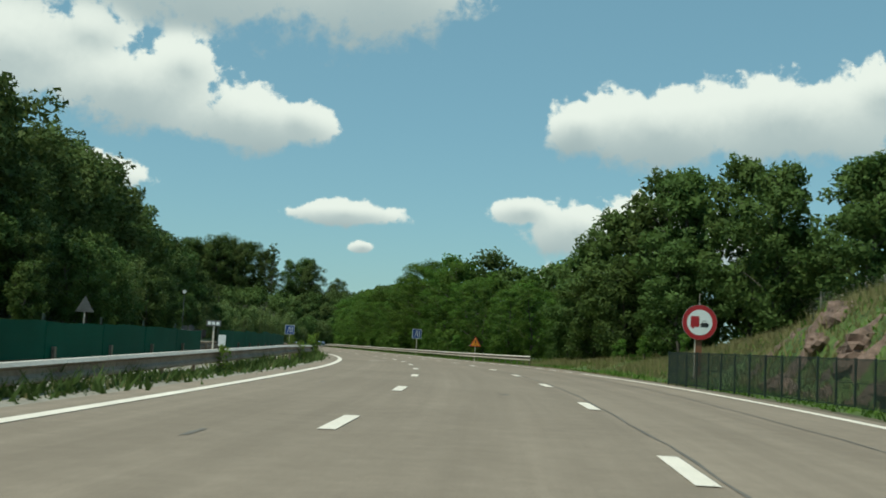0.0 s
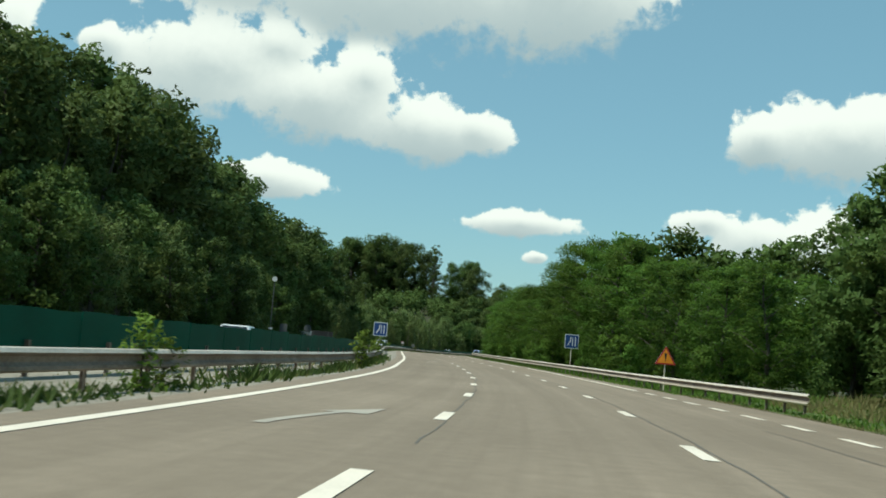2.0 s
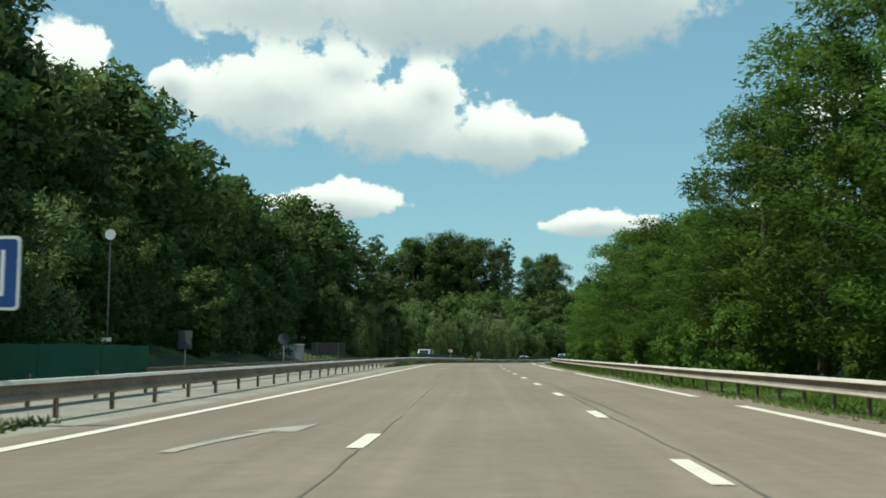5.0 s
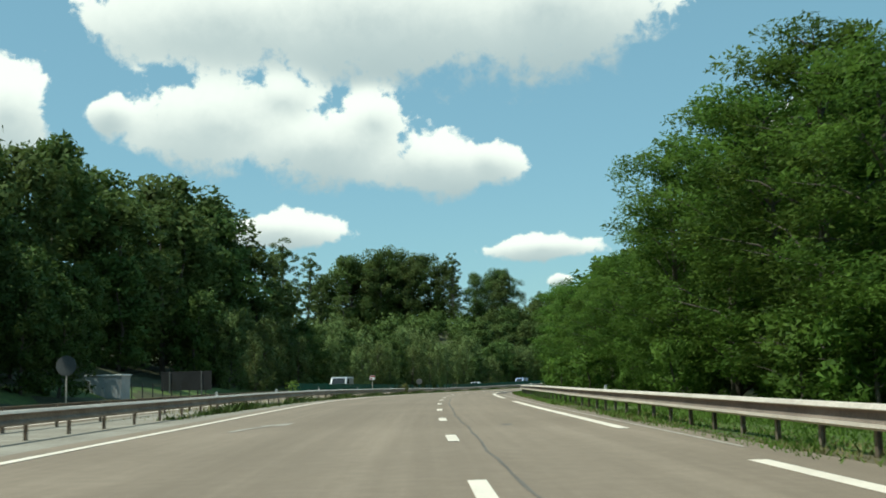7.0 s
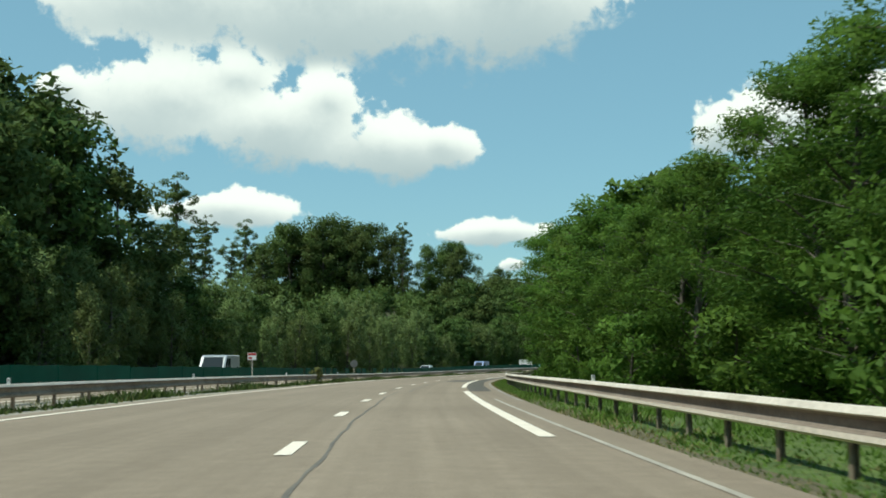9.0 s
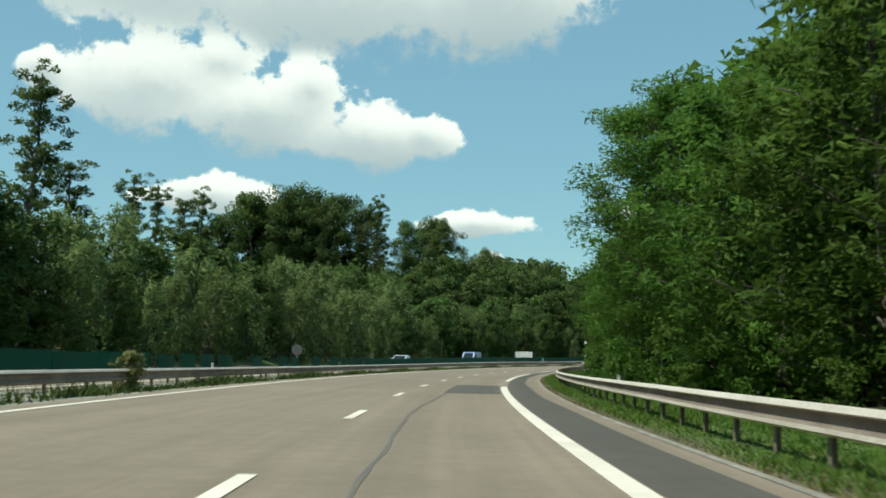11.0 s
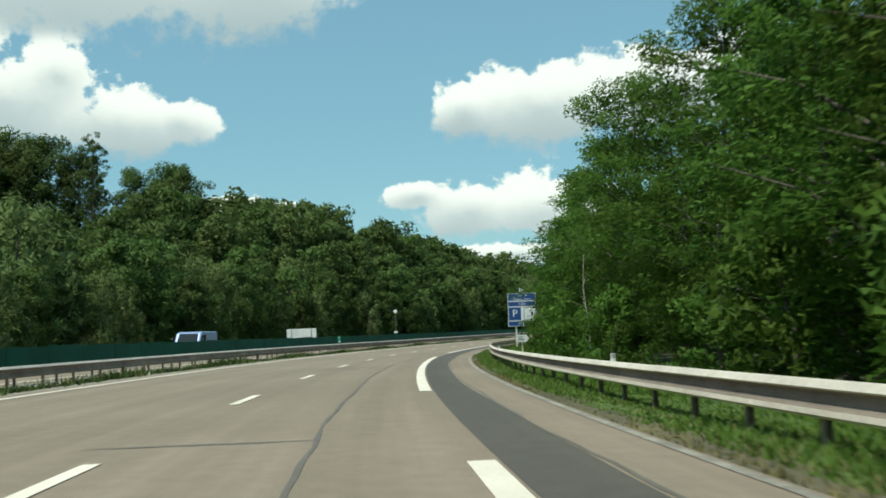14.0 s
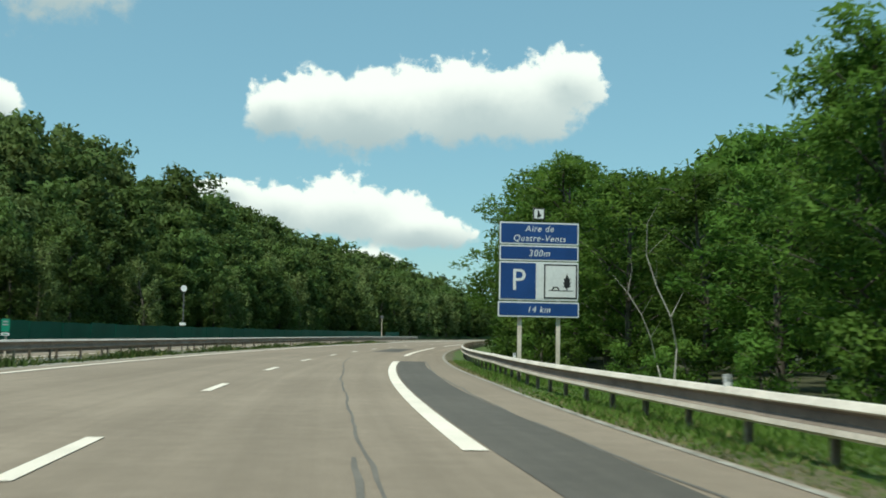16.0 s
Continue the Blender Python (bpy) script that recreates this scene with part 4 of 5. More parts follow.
for s, o in ((58, -21), (64, -20), (70, -19.5), (76, -20), (82, -19), (88, -19.5), (94, -19), (100, -18.5), (62, -11.2), (68, -10.6), (74, -10.8)):
    plant("shrub", s, o, forest.uniform(2.6, 4.2) if o < -15 else forest.uniform(1.2, 2.0))

# the tall clump beyond the bend, and single trees beside it
for x, y, top, key in ((-224, 640, 55, "deep"), (-217, 646, 61, "broad"), (-209, 637, 63, "broad"), (-202, 645, 60, "deep"), (-196, 638, 64, "broad"), (-189, 646, 63, "broad"), (-183, 638, 60, "deep"), (-176, 644, 62, "broad"), (-169, 640, 57, "deep"), (-221, 655, 58, "deep"), (-193, 658, 61, "deep"), (-205, 660, 62, "deep"),
                      (-155, 640, 51, "broad"), (-148, 646, 54, "broad"), (-141, 640, 50, "deep"), (-151, 655, 52, "deep"), (-127, 646, 42, "deep"), (-131, 652, 39, "deep"),
                      (-241, 622, 64, "spire"), (-228, 628, 63, "spire"), (-256, 630, 55, "spire"), (-163, 634, 60, "spire")):
    a, b = along(np.array([float(x)]), np.array([float(y)]))
    ob = plant(key if key == "spire" else key + "_big", float(a[0]), float(b[0]), top - 3 - (ground_z(a[0], b[0])), label="tall beech standing in a clump above the young wood" if key != "spire" else "")
    k = 1.0 if key != "spire" else 0.8
    ob.scale = (ob.scale.x * k, ob.scale.y * k, ob.scale.z)
for s, o, h, key in ((358, 41, 24.0, "spire"), (370, 43, 17.0, "spire"), (377, 41, 17.5, "spire"), (394, 42, 17.5, "spire"), (552, 50, 11, "deep"), (578, 50, 12, "deep"), (600, 45, 11, "deep")):
    plant(key, s, o, h)

# far woods past the last bend and behind the slopes
quads, far_n = [], []
rs = np.random.RandomState(40)
for i in range(250):
    if i >= 150:
        s_, o_ = rs.uniform(540, 660), rs.uniform(70, 215)
    elif i < 90:
        s_, o_ = rs.uniform(640, 890), rs.choice([-1, 1]) * rs.uniform(13, 60)
        if o_ > 0:
            o_ += 12
    else:
        s_, o_ = rs.uniform(-50, 620), rs.uniform(-75, -32)
    h = rs.uniform(11, 16) if i < 150 else rs.uniform(7, 11)
    c = at(s_, o_) + [0, 0, lie(np.array(s_), np.array(o_))]
    n = 420
    d = unit(rs.normal(size=(n, 3))) * rs.uniform(0.55, 1.0, (n, 1)) * [4.2, 4.2, h * 0.46] * (1 + 0.25 * rs.normal(size=(n, 1)))
    p = c + [0, 0, h * 0.52] + d
    over = p[:, 2] > c[2]
    q, nq = lean_out(leaf_faces(rs, p[over], 1.3, 0.7, 0.3, 0.1), unit(d[over] + [0, 0, 1.0]))
    quads.append(q)
    far_n.append(nq)
tagged(new("far_woods", mesh_loose("far_woods", np.concatenate(quads), BROAD, np.concatenate(far_n))), "distant mixed green woods beyond the bend", "woods", kind="stuff")

# ---- grass and weeds ----


def tufts(name, label, mat, n, s0, s1, o_of, height, spread, seed, width=0.03, lean=0.35, where=None, patchy=0.9):
    rs = np.random.RandomState(seed)
    s = rs.uniform(s0, s1, n)
    o = o_of(s, rs)
    keep = np.sin(s * 0.9 + o * 2) + np.sin(s * 0.23 + 1.0) + rs.normal(size=n) * 0.8 > -patchy
    if where is not None:
        keep &= where(s)
    s, o = s[keep], o[keep]
    base = at(s, o)
    base[:, 2] += lie(s, o) - 0.025
    k = len(s)
    h = height * rs.uniform(0.35, 1.25, k) * (1 + 0.5 * np.sin(s * 0.35 + 0.7))
    az = rs.uniform(0, 2 * math.pi, k)
    tip = base + np.stack([np.cos(az) * h * lean, np.sin(az) * h * lean, h], 1)
    b2 = rs.uniform(0, 2 * math.pi, k)
    w = np.stack([np.cos(b2), np.sin(b2), 0 * b2], 1) * (width * rs.uniform(0.6, 1.5, (k, 1)))
    q = np.stack([base + w, tip, base - w], 1)
    return tagged(new(name, mesh_loose(name, q, mat)), label, "grass", kind="stuff")


rail_r = lambda s: -val(RIGHT_RAIL, s)
tufts("grass", "bright green grass under and behind the guardrail", BLADE, 70000, 92, 250, lambda s, r: rail_r(s) - r.uniform(-0.8, 4.0, len(s)), 0.11, 0, 50, 0.018, 0.7)
tufts("grass", "lush uneven grass under and behind the guardrail", BLADE, 170000, 250, 470, lambda s, r: rail_r(s) - r.uniform(-0.75, 3.4, len(s)), 0.085, 0, 58, 0.017, 0.7, patchy=2.2)
tufts("tall_grass", "taller green weeds in clumps behind the guardrail", BLADE, 14000, 92, 470, lambda s, r: rail_r(s) - 0.7 - r.uniform(0, 1, len(s)) ** 0.6 * 3.4, 0.38, 0, 57, 0.022, 0.45)
tufts("dry_grass", "dry yellowish grass along the paved edge", STRAW, 44000, 40, 470, lambda s, r: -val(RIGHT_EDGE, s) - r.uniform(0, 1, len(s)) ** 1.6 * 1.5 - 0.02, 0.06, 0, 51, 0.018, 0.7, patchy=2.0)
tufts("bank_grass", "sunlit grass on the bank of the cutting", BLADE, 16000, 20, 110, lambda s, r: -val(RIGHT_EDGE, s) - r.uniform(0.3, 8.0, len(s)), 0.16, 0, 52, 0.04, 0.6)
tufts("bank_dry_grass", "yellow seeding grass on the bank", STRAW, 52000, 4, 90, lambda s, r: -val(RIGHT_EDGE, s) - r.uniform(1.8, 10.5, len(s)), 0.30, 0, 53, 0.022)
tufts("median_weeds", "ragged weeds growing along the median guardrail", WEED, 40000, -10, 570, lambda s, r: val(MEDIAN_RAIL, s) + r.normal(-0.1, 0.22, len(s)) * np.where(s < 75, 1.5, 1.0), 0.26, 0, 54, 0.035, 0.7, lambda s: (s < 138) | (s > 206))
tufts("median_dry_weeds", "dry weeds in the median gravel", STRAW, 15000, -10, 570, lambda s, r: val(MEDIAN_RAIL, s) + r.uniform(-0.7, 2.4, len(s)), 0.18, 0, 55, 0.02, 0.4, lambda s: (s < 138) | (s > 206))
for s, o, h in ((97.2, 8.4, 1.9), (97.8, 8.5, 1.3), (117, 9.0, 1.3), (131.5, 9.2, 1.8), (128, 9.4, 1.2), (66, 8.6, 1.5), (67.5, 8.7, 1.1), (238, 9.2, 1.5), (31, 8.1, 0.9), (52, 8.4, 1.0)):
    plant("sapling", s, o, h)
plant("pale_bush", 296.0, 7.7, 1.35)

# ---- signs ----


def ring(r, n=40):
    return [(r * math.cos(2 * math.pi * i / n), r * math.sin(2 * math.pi * i / n)) for i in range(n)]


def rounded(w, h, r, n=4):
    pts = []
    for cx, cz, a0 in ((w / 2 - r, h / 2 - r, 0), (-w / 2 + r, h / 2 - r, 90), (-w / 2 + r, -h / 2 + r, 180), (w / 2 - r, -h / 2 + r, 270)):
        pts += [(cx + r * math.cos(radians(a0 + 90 * i / n)), cz + r * math.sin(radians(a0 + 90 * i / n))) for i in range(n + 1)]
    return pts


def moved(outline, dx, dz):
    return [(x + dx, z + dz) for x, z in outline]


def rect(w, h, x=0.0, z=0.0):
    return [(x - w / 2, z - h / 2), (x + w / 2, z - h / 2), (x + w / 2, z + h / 2), (x - w / 2, z + h / 2)]


def face(name, outline, depth, mat, parent, label="", thick=0.004):
    """A flat sheet on a sign's front, depth ahead of its plate."""
    return part(name, bm_mesh(name, plate(outline, thick, -depth), mat), parent, label)


def lettering(name, text, size, x, z, depth, mat, parent, slant=0.0):
    c = bpy.data.curves.new(name, "FONT")
    c.body, c.size, c.align_x, c.align_y, c.extrude, c.shear, c.space_character = text, size, "CENTER", "CENTER", 0.002, slant, 1.12
    ob = new(name, c)
    bpy.context.view_layer.update()
    me = bpy.data.meshes.new_from_object(ob.evaluated_get(bpy.context.evaluated_depsgraph_get()))
    bpy.data.objects.remove(ob)
    me.materials.clear()
    me.materials.append(mat)
    return part(name, me, parent, m=pose(x, -depth - 0.003, z, 90))


def sign_post(parent, height, x=0.0, w=0.08, mat=STEEL, y=0.06):
    bm = box(w, 0.04, height + 0.3, x, y, -0.3)
    return part("post", bm_mesh("post", bm, mat, bevel=0.006), parent)


# no overtaking for lorries
sg = thing("road_sign", "round red and white no-overtaking-by-lorries sign on brown post", "road sign", spot_at(47.0, -7.5, 0.0))
sign_post(sg, 2.6, 0.0, 0.26, BROWN, 0.08)
sign_post(sg, 2.3, -0.15, 0.04, STEEL, 0.06)
plate_ob = part("plate", bm_mesh("plate", plate(ring(0.69), 0.03), GREY), sg, m=pose(0, 0, 2.33))
face("border", ring(0.68), 0.018, RED, plate_ob, "red reflective border")
face("field", ring(0.50), 0.023, WHITE, plate_ob, "white field")
face("lorry", [(-0.36, -0.18), (-0.02, -0.18), (-0.02, 0.24), (-0.36, 0.24)], 0.028, RED, plate_ob, "red lorry symbol")
face("lorry_wheels", [(-0.30, -0.24), (-0.22, -0.24), (-0.22, -0.17), (-0.30, -0.17)], 0.0285, RED, plate_ob)
face("car", [(0.04, -0.18), (0.34, -0.18), (0.36, -0.05), (0.29, -0.02), (0.25, 0.07), (0.12, 0.07), (0.08, -0.02), (0.03, -0.05)], 0.028, BLACK, plate_ob, "black car symbol")
face("car_window", [(0.10, -0.01), (0.27, -0.01), (0.24, 0.05), (0.13, 0.05)], 0.033, WHITE, plate_ob)
part("aerial", bm_mesh("aerial", rod(0.012, 0.008, (0, 0.08, 2.9), (0, 0.08, 3.45)), STEEL), sg)


def merge_sign(s, o, z, size, label):
    sg = thing("road_sign", label, "road sign", spot_at(s, o, 0.0), "lane-end signs")
    sign_post(sg, z + 0.2, 0.0, 0.07)
    pl = part("plate", bm_mesh("plate", plate(rounded(size, size, 0.07), 0.03), GREY), sg, m=pose(0, 0, z))
    face("border", rounded(size * 0.985, size * 0.985, 0.07), 0.017, WHITE, pl, "white rim")
    face("field", rounded(size * 0.91, size * 0.91, 0.05), 0.021, BLUE, pl, "blue field")
    k = size
    face("lane_bar", rect(0.055 * k, 0.62 * k, 0.26 * k, 0.0), 0.025, WHITE, pl)
    face("lane_bar", rect(0.055 * k, 0.62 * k, 0.06 * k, 0.0), 0.025, WHITE, pl)
    face("merge_arrow", [(-0.30 * k, -0.30 * k), (-0.24 * k, -0.30 * k), (-0.05 * k, 0.06 * k), (-0.05 * k, 0.31 * k), (-0.11 * k, 0.31 * k), (-0.11 * k, 0.08 * k)], 0.025, WHITE, pl)


merge_sign(142.2, -6.7, 2.56, 1.18, "square blue lane-end sign behind the guardrail")
merge_sign(136.5, 9.25, 2.2, 1.08, "square blue lane-end sign in the median")

# hazard triangle
sg = thing("road_sign", "orange triangular hazard sign with black exclamation mark", "road sign", spot_at(103.0, -5.95, 0.0))
sign_post(sg, 1.6, 0.0, 0.06)
tri = [(-0.52, -0.38), (0.52, -0.38), (0.0, 0.52)]
pl = part("plate", bm_mesh("plate", plate(tri, 0.03), GREY), sg, m=pose(0, 0, 1.62))
face("border", [(x * 0.985, z * 0.985) for x, z in tri], 0.017, RED, pl, "dark red rim")
face("field", [(x * 0.78, z * 0.78 - 0.012) for x, z in tri], 0.021, ORANGE, pl, "orange field")
face("exclamation", [(-0.03, -0.10), (0.03, -0.10), (0.06, 0.17), (-0.06, 0.17)], 0.025, BLACK, pl)
face("dot", rect(0.07, 0.06, 0, -0.17), 0.025, BLACK, pl)

# rest area sign
P = thing("motorway_sign", "tall blue rest-area sign with white lettering on two posts", "road sign", spot_at(451.6, -8.03, -0.11, 3.0))
P.scale = (0.882, 1.0, 0.934)
for x in (-0.62, 0.70):
    sign_post(P, 4.8, x, 0.14, STEEL, 0.10)


def panel(w, h, z, field, x=0.0):
    pl = part("plate", bm_mesh("plate", plate(rounded(w, h, 0.04), 0.04), GREY), P, m=pose(x, 0, z))
    face("border", rounded(w * 0.99, h - 0.02, 0.04), 0.022, WHITE, pl, "white rim")
    face("field", rounded(w - 0.1, h - 0.1, 0.03), 0.026, field, pl)
    return pl


pl = panel(2.72, 0.72, 4.62, BLUE)
lettering("lettering", "Aire de", 0.29, 0.0, 0.145, 0.028, WHITE, pl, 0.2)
lettering("lettering", "Quatre-Vents", 0.29, 0.0, -0.165, 0.028, WHITE, pl, 0.2)
pl = panel(2.72, 0.50, 3.99, BLUE)
lettering("lettering", "300m", 0.30, 0.0, -0.01, 0.028, WHITE, pl, 0.2)
pl = panel(2.72, 1.24, 3.10, WHITE)
face("parking_field", rect(1.20, 1.14, -0.71, 0.0), 0.030, BLUE, pl, "blue parking field")
lettering("lettering", "P", 0.98, -0.70, 0.0, 0.033, WHITE, pl)
face("picnic_rim", rect(1.14, 1.10, 0.74, 0.0), 0.030, BLACK, pl, "dark rim")
face("picnic_field", rect(1.04, 1.00, 0.74, 0.0), 0.0345, WHITE, pl, "white picnic field")
face("fir_symbol", [(0.95, -0.22), (0.80, -0.14), (0.87, -0.14), (0.82, -0.02), (0.88, -0.02), (0.84, 0.1), (0.90, 0.1), (0.96, 0.27), (1.02, 0.1), (1.08, 0.1), (1.03, -0.02), (1.09, -0.02), (1.04, -0.14), (1.11, -0.14)], 0.039, BLACK, pl, "black fir symbol")
face("fir_trunk", rect(0.035, 0.09, 0.955, -0.25), 0.039, BLACK, pl)
face("ground_line", rect(0.84, 0.022, 0.76, -0.29), 0.0385, BLACK, pl)
face("table_symbol", [(0.42, -0.27), (0.48, -0.2), (0.46, -0.17), (0.68, -0.17), (0.66, -0.2), (0.72, -0.27), (0.66, -0.27), (0.62, -0.2), (0.52, -0.2), (0.48, -0.27)], 0.039, BLACK, pl)
pl = panel(2.78, 0.50, 2.20, BLUE)
lettering("lettering", "14 km", 0.29, 0.0, -0.01, 0.028, WHITE, pl, 0.2)
pl = part("plate", bm_mesh("plate", plate(rounded(0.40, 0.38, 0.03), 0.03), GREY), P, "small service plate", m=pose(-0.02, 0, 5.25))
face("rim", rounded(0.39, 0.37, 0.03), 0.018, BLACK, pl)
face("field", rounded(0.32, 0.30, 0.02), 0.023, WHITE, pl)
face("symbol", [(-0.08, -0.11), (0.02, -0.11), (0.10, -0.02), (0.03, -0.02), (0.0, 0.11), (-0.06, 0.11), (-0.04, 0.0)], 0.028, BLACK, pl)

# small direction plate behind the rail
sg = thing("direction_plate", "small white arrow-shaped plate behind the guardrail", "road sign", spot_at(392.6, -6.9, 0.0))
sign_post(sg, 0.95, 0.0, 0.05)
pl = part("plate", bm_mesh("plate", plate([(-0.22, -0.12), (0.14, -0.12), (0.22, 0.0), (0.14, 0.12), (-0.22, 0.12)], 0.02), WHITE), sg, m=pose(0, 0, 0.93))
face("text_bar", rect(0.16, 0.025, -0.06, 0.045), 0.013, BLACK, pl)
face("text_bar", rect(0.20, 0.03, -0.04, -0.035), 0.013, BLACK, pl)

# signs of the other carriageway, seen from behind
for s, o, z, outline, label in ((81.0, 24.0, 2.6, [(-0.62, -0.5), (0.62, -0.5), (0, 0.6)], "grey back of a triangular sign by the opposite carriageway"),
                                (238.0, 22.9, 2.5, ring(0.62, 28), "grey back of a round sign by the opposite carriageway"),
                                (200.0, 22.6, 1.9, rect(1.0, 1.3), "grey back of a rectangular sign by the opposite carriageway"),
                                (370.0, 19.5, 1.75, ring(0.52, 28), "grey back of a round sign by the opposite carriageway"),
                                (509.5, 16.0, 4.6, ring(0.26, 20), "tall pole with a pale round disc"),
                                (602.0, 14.0, 3.9, ring(0.26, 20), "tall pole with a pale round disc"),
                                (183.0, 22.6, 7.6, ring(0.30, 20), "tall pole with a pale round disc")):
    sg = thing("road_sign", label, "road sign", spot_at(s, o, 0.0))
    tall = z > 4
    sign_post(sg, z, 0.0, 0.09, DIM if tall else STEEL, 0.05)
    # sign backs get the dark sheet, with forest shade put into its colour
    part("plate", bm_mesh("plate", plate(outline, 0.03), WHITE if tall else DIM), sg, m=pose(0, 0, z))
    if tall:
        part("box", bm_mesh("box", box(0.5, 0.12, 0.22, 0.0, 0.0, 1.6), WHITE, bevel=0.01), sg)

# ribbed white board beyond the opposite carriageway
bd = thing("notice_board", "large ribbed white board seen from behind", "sign board", spot_at(474.0, 17.6, 0.0))
for x in (-1.2, 1.2):
    sign_post(bd, 2.3, x, 0.1, STEEL, 0.1)
for k in range(6):
    part("slat", bm_mesh("slat", box(3.3, 0.05, 0.225, 0, 0, 1.0 + 0.235 * k), WHITE, bevel=0.012), bd)
for x in (-1.1, 1.1):
    part("stiffener", bm_mesh("stiffener", box(0.09, 0.06, 1.45, x, -0.06, 0.98), GREY, bevel=0.008), bd)

# small plates in the median near the start
for s, o, z, w, h in ((36.0, 9.4, 1.22, 0.42, 0.17), (37.5, 9.4, 0.73, 0.22, 0.34)):
    sg = thing("marker_plate", "small white marker plate in the median", "road sign", spot_at(s, o, 0.0))
    sign_post(sg, z, 0.0, 0.05)
    pl = part("plate", bm_mesh("plate", plate(rect(w, h), 0.02), DIM if w > 0.4 else WHITE), sg, m=pose(0, 0, z))
    if w > 0.4:
        for x in (-0.12, 0.0, 0.12):
            face("text_bar", rect(0.09, 0.09, x, 0), 0.013, WHITE, pl)

# reflectors on top of the right-hand rail
for s in (170, 205, 240, 292, 372, 398, 430, 448):
    sg = thing("delineator", "small white reflector post on the guardrail", "reflector", spot_at(s, -float(val(RIGHT_RAIL, s)), float(val(RAIL_TOP, s)) - 0.01), "rail reflectors")
    part("body", bm_mesh("body", box(0.08, 0.03, 0.14), WHITE, bevel=0.008), sg)
    part("reflector", bm_mesh("reflector", box(0.06, 0.008, 0.06, 0, -0.02, 0.08), GREY, bevel=0.002), sg)

# reflectors in the median and a red and white marker
for s in (214, 228, 243, 262, 284, 306):
    sg = thing("delineator", "small white reflector post on the median guardrail", "reflector", spot_at(s, float(val(MEDIAN_RAIL, s)), float(val(MEDIAN_TOP, s)) - 0.01), "median reflectors")
    part("body", bm_mesh("body", box(0.08, 0.03, 0.16), WHITE, bevel=0.008), sg)
    part("reflector", bm_mesh("reflector", box(0.06, 0.008, 0.06, 0, -0.02, 0.08), GREY, bevel=0.002), sg)
sg = thing("marker_plate", "red and white marker plate in the median", "road sign", spot_at(280.5, 9.0, 0.0))
sign_post(sg, 1.75, 0.0, 0.05)
pl = part("plate", bm_mesh("plate", plate(rect(0.5, 0.42), 0.02), WHITE), sg, m=pose(0, 0, 1.75))
face("red_band", rect(0.46, 0.13, 0, 0.12), 0.013, RED, pl)
face("red_band", rect(0.20, 0.12, -0.1, -0.10), 0.013, RED, pl)
# small green kilometre plate in front of the green screen
sg = thing("distance_plate", "small green plate with pale marks on a short post", "road sign", spot_at(456.0, 8.9, 0.0))
sign_post(sg, 0.95, 0.0, 0.05)
pl = part("plate", bm_mesh("plate", plate(rect(0.28, 0.42), 0.02), LEAFGREEN, bevel=0.006), sg, m=pose(0, 0, 1.22))
for z in (0.12, 0.02):
    face("text_bar", rect(0.16, 0.05, 0, z), 0.013, GREY, pl)
low = part("lower_plate", bm_mesh("lower_plate", plate(rect(0.26, 0.10), 0.02), WHITE, bevel=0.006), sg, m=pose(0, 0, 0.93))
face("text_bar", rect(0.16, 0.03), 0.013, LEAFGREEN, low)

# painted lines of the opposite carriageway
far_lines = thing("road_markings", "white painted lines of the opposite carriageway", "road markings", kind="structure")
for a in range(-56, 600, 24):
    part("edge_line", strip("edge_line", a, a + 24, lambda s: val(FAR_RAIL, s) + 1.2, lambda s: val(FAR_RAIL, s) + 1.42, 0.010, PAINT, 2.0, 1, 0.006), far_lines)
for a in range(-50, 590, 13):
    part("dash", strip("dash", a, a + 3, lambda s: val(FAR_RAIL, s) + 4.8, lambda s: val(FAR_RAIL, s) + 5.0, 0.010, PAINT, 2.0, 1, 0.006), far_lines)

# ---- beside the start: low green fence, rock face and mesh fence on the bank ----
fence = thing("low_fence", "low dark green mesh fence panels between posts", "fence", kind="structure")
fp = bm_mesh("fence_post", box(0.05, 0.05, 1.2, 0, 0, -0.1), DARKGREEN, bevel=0.008)
line = [(41.0 - 1.05 * i, -4.95 - 0.45 * (1 - math.cos(min(i, 14) / 14 * math.pi)) - 0.02 * i) for i in range(34)]
for (s0, o0), (s1, o1) in zip(line[:-1], line[1:]):
    a, b = at(s0, o0, 0.0), at(s1, o1, 0.0)
    part("fence_post", fp, fence, m=pose(*a, 0, 0, math.degrees(turn(s0))))
    d = b - a
    L = float(np.hypot(d[0], d[1]))
    bm = bmesh.new()
    for k in range(3):
        box(L - 0.08, 0.010, 0.016, 0, 0, 0.05 + 0.5 * k, bm)
    for k in range(22):
        box(0.013, 0.008, 1.04, -L / 2 + L * (k + 0.5) / 22, 0, 0.04, bm)
    part("mesh_panel", bm_mesh("mesh_panel", bm, DARKGREEN), fence, m=pose(*((a + b) / 2), 0, 0, math.degrees(math.atan2(d[1], d[0]))))

rk = random.Random(9)
fs, fo = np.arange(-6, 43, 0.35), np.linspace(-6.85, -9.0, 9)
SS, OO = np.meshgrid(fs, fo, indexing="ij")
face_v = at(SS.ravel(), OO.ravel())
face_v[:, 2] += lie(SS.ravel(), OO.ravel()) - 0.12
for v in face_v:
    q = Vector(v)
    v[2] += 0.42 * noise.noise(q * 0.8) + 0.2 * noise.noise(q * 2.3)
    v[0] += 0.25 * noise.noise(q * 1.1 + Vector((7, 0, 0)))
c = len(fo)
rock_f = [(i * c + j, i * c + j + 1, (i + 1) * c + j + 1, (i + 1) * c + j) for i in range(len(fs) - 1) for j in range(c - 1)]
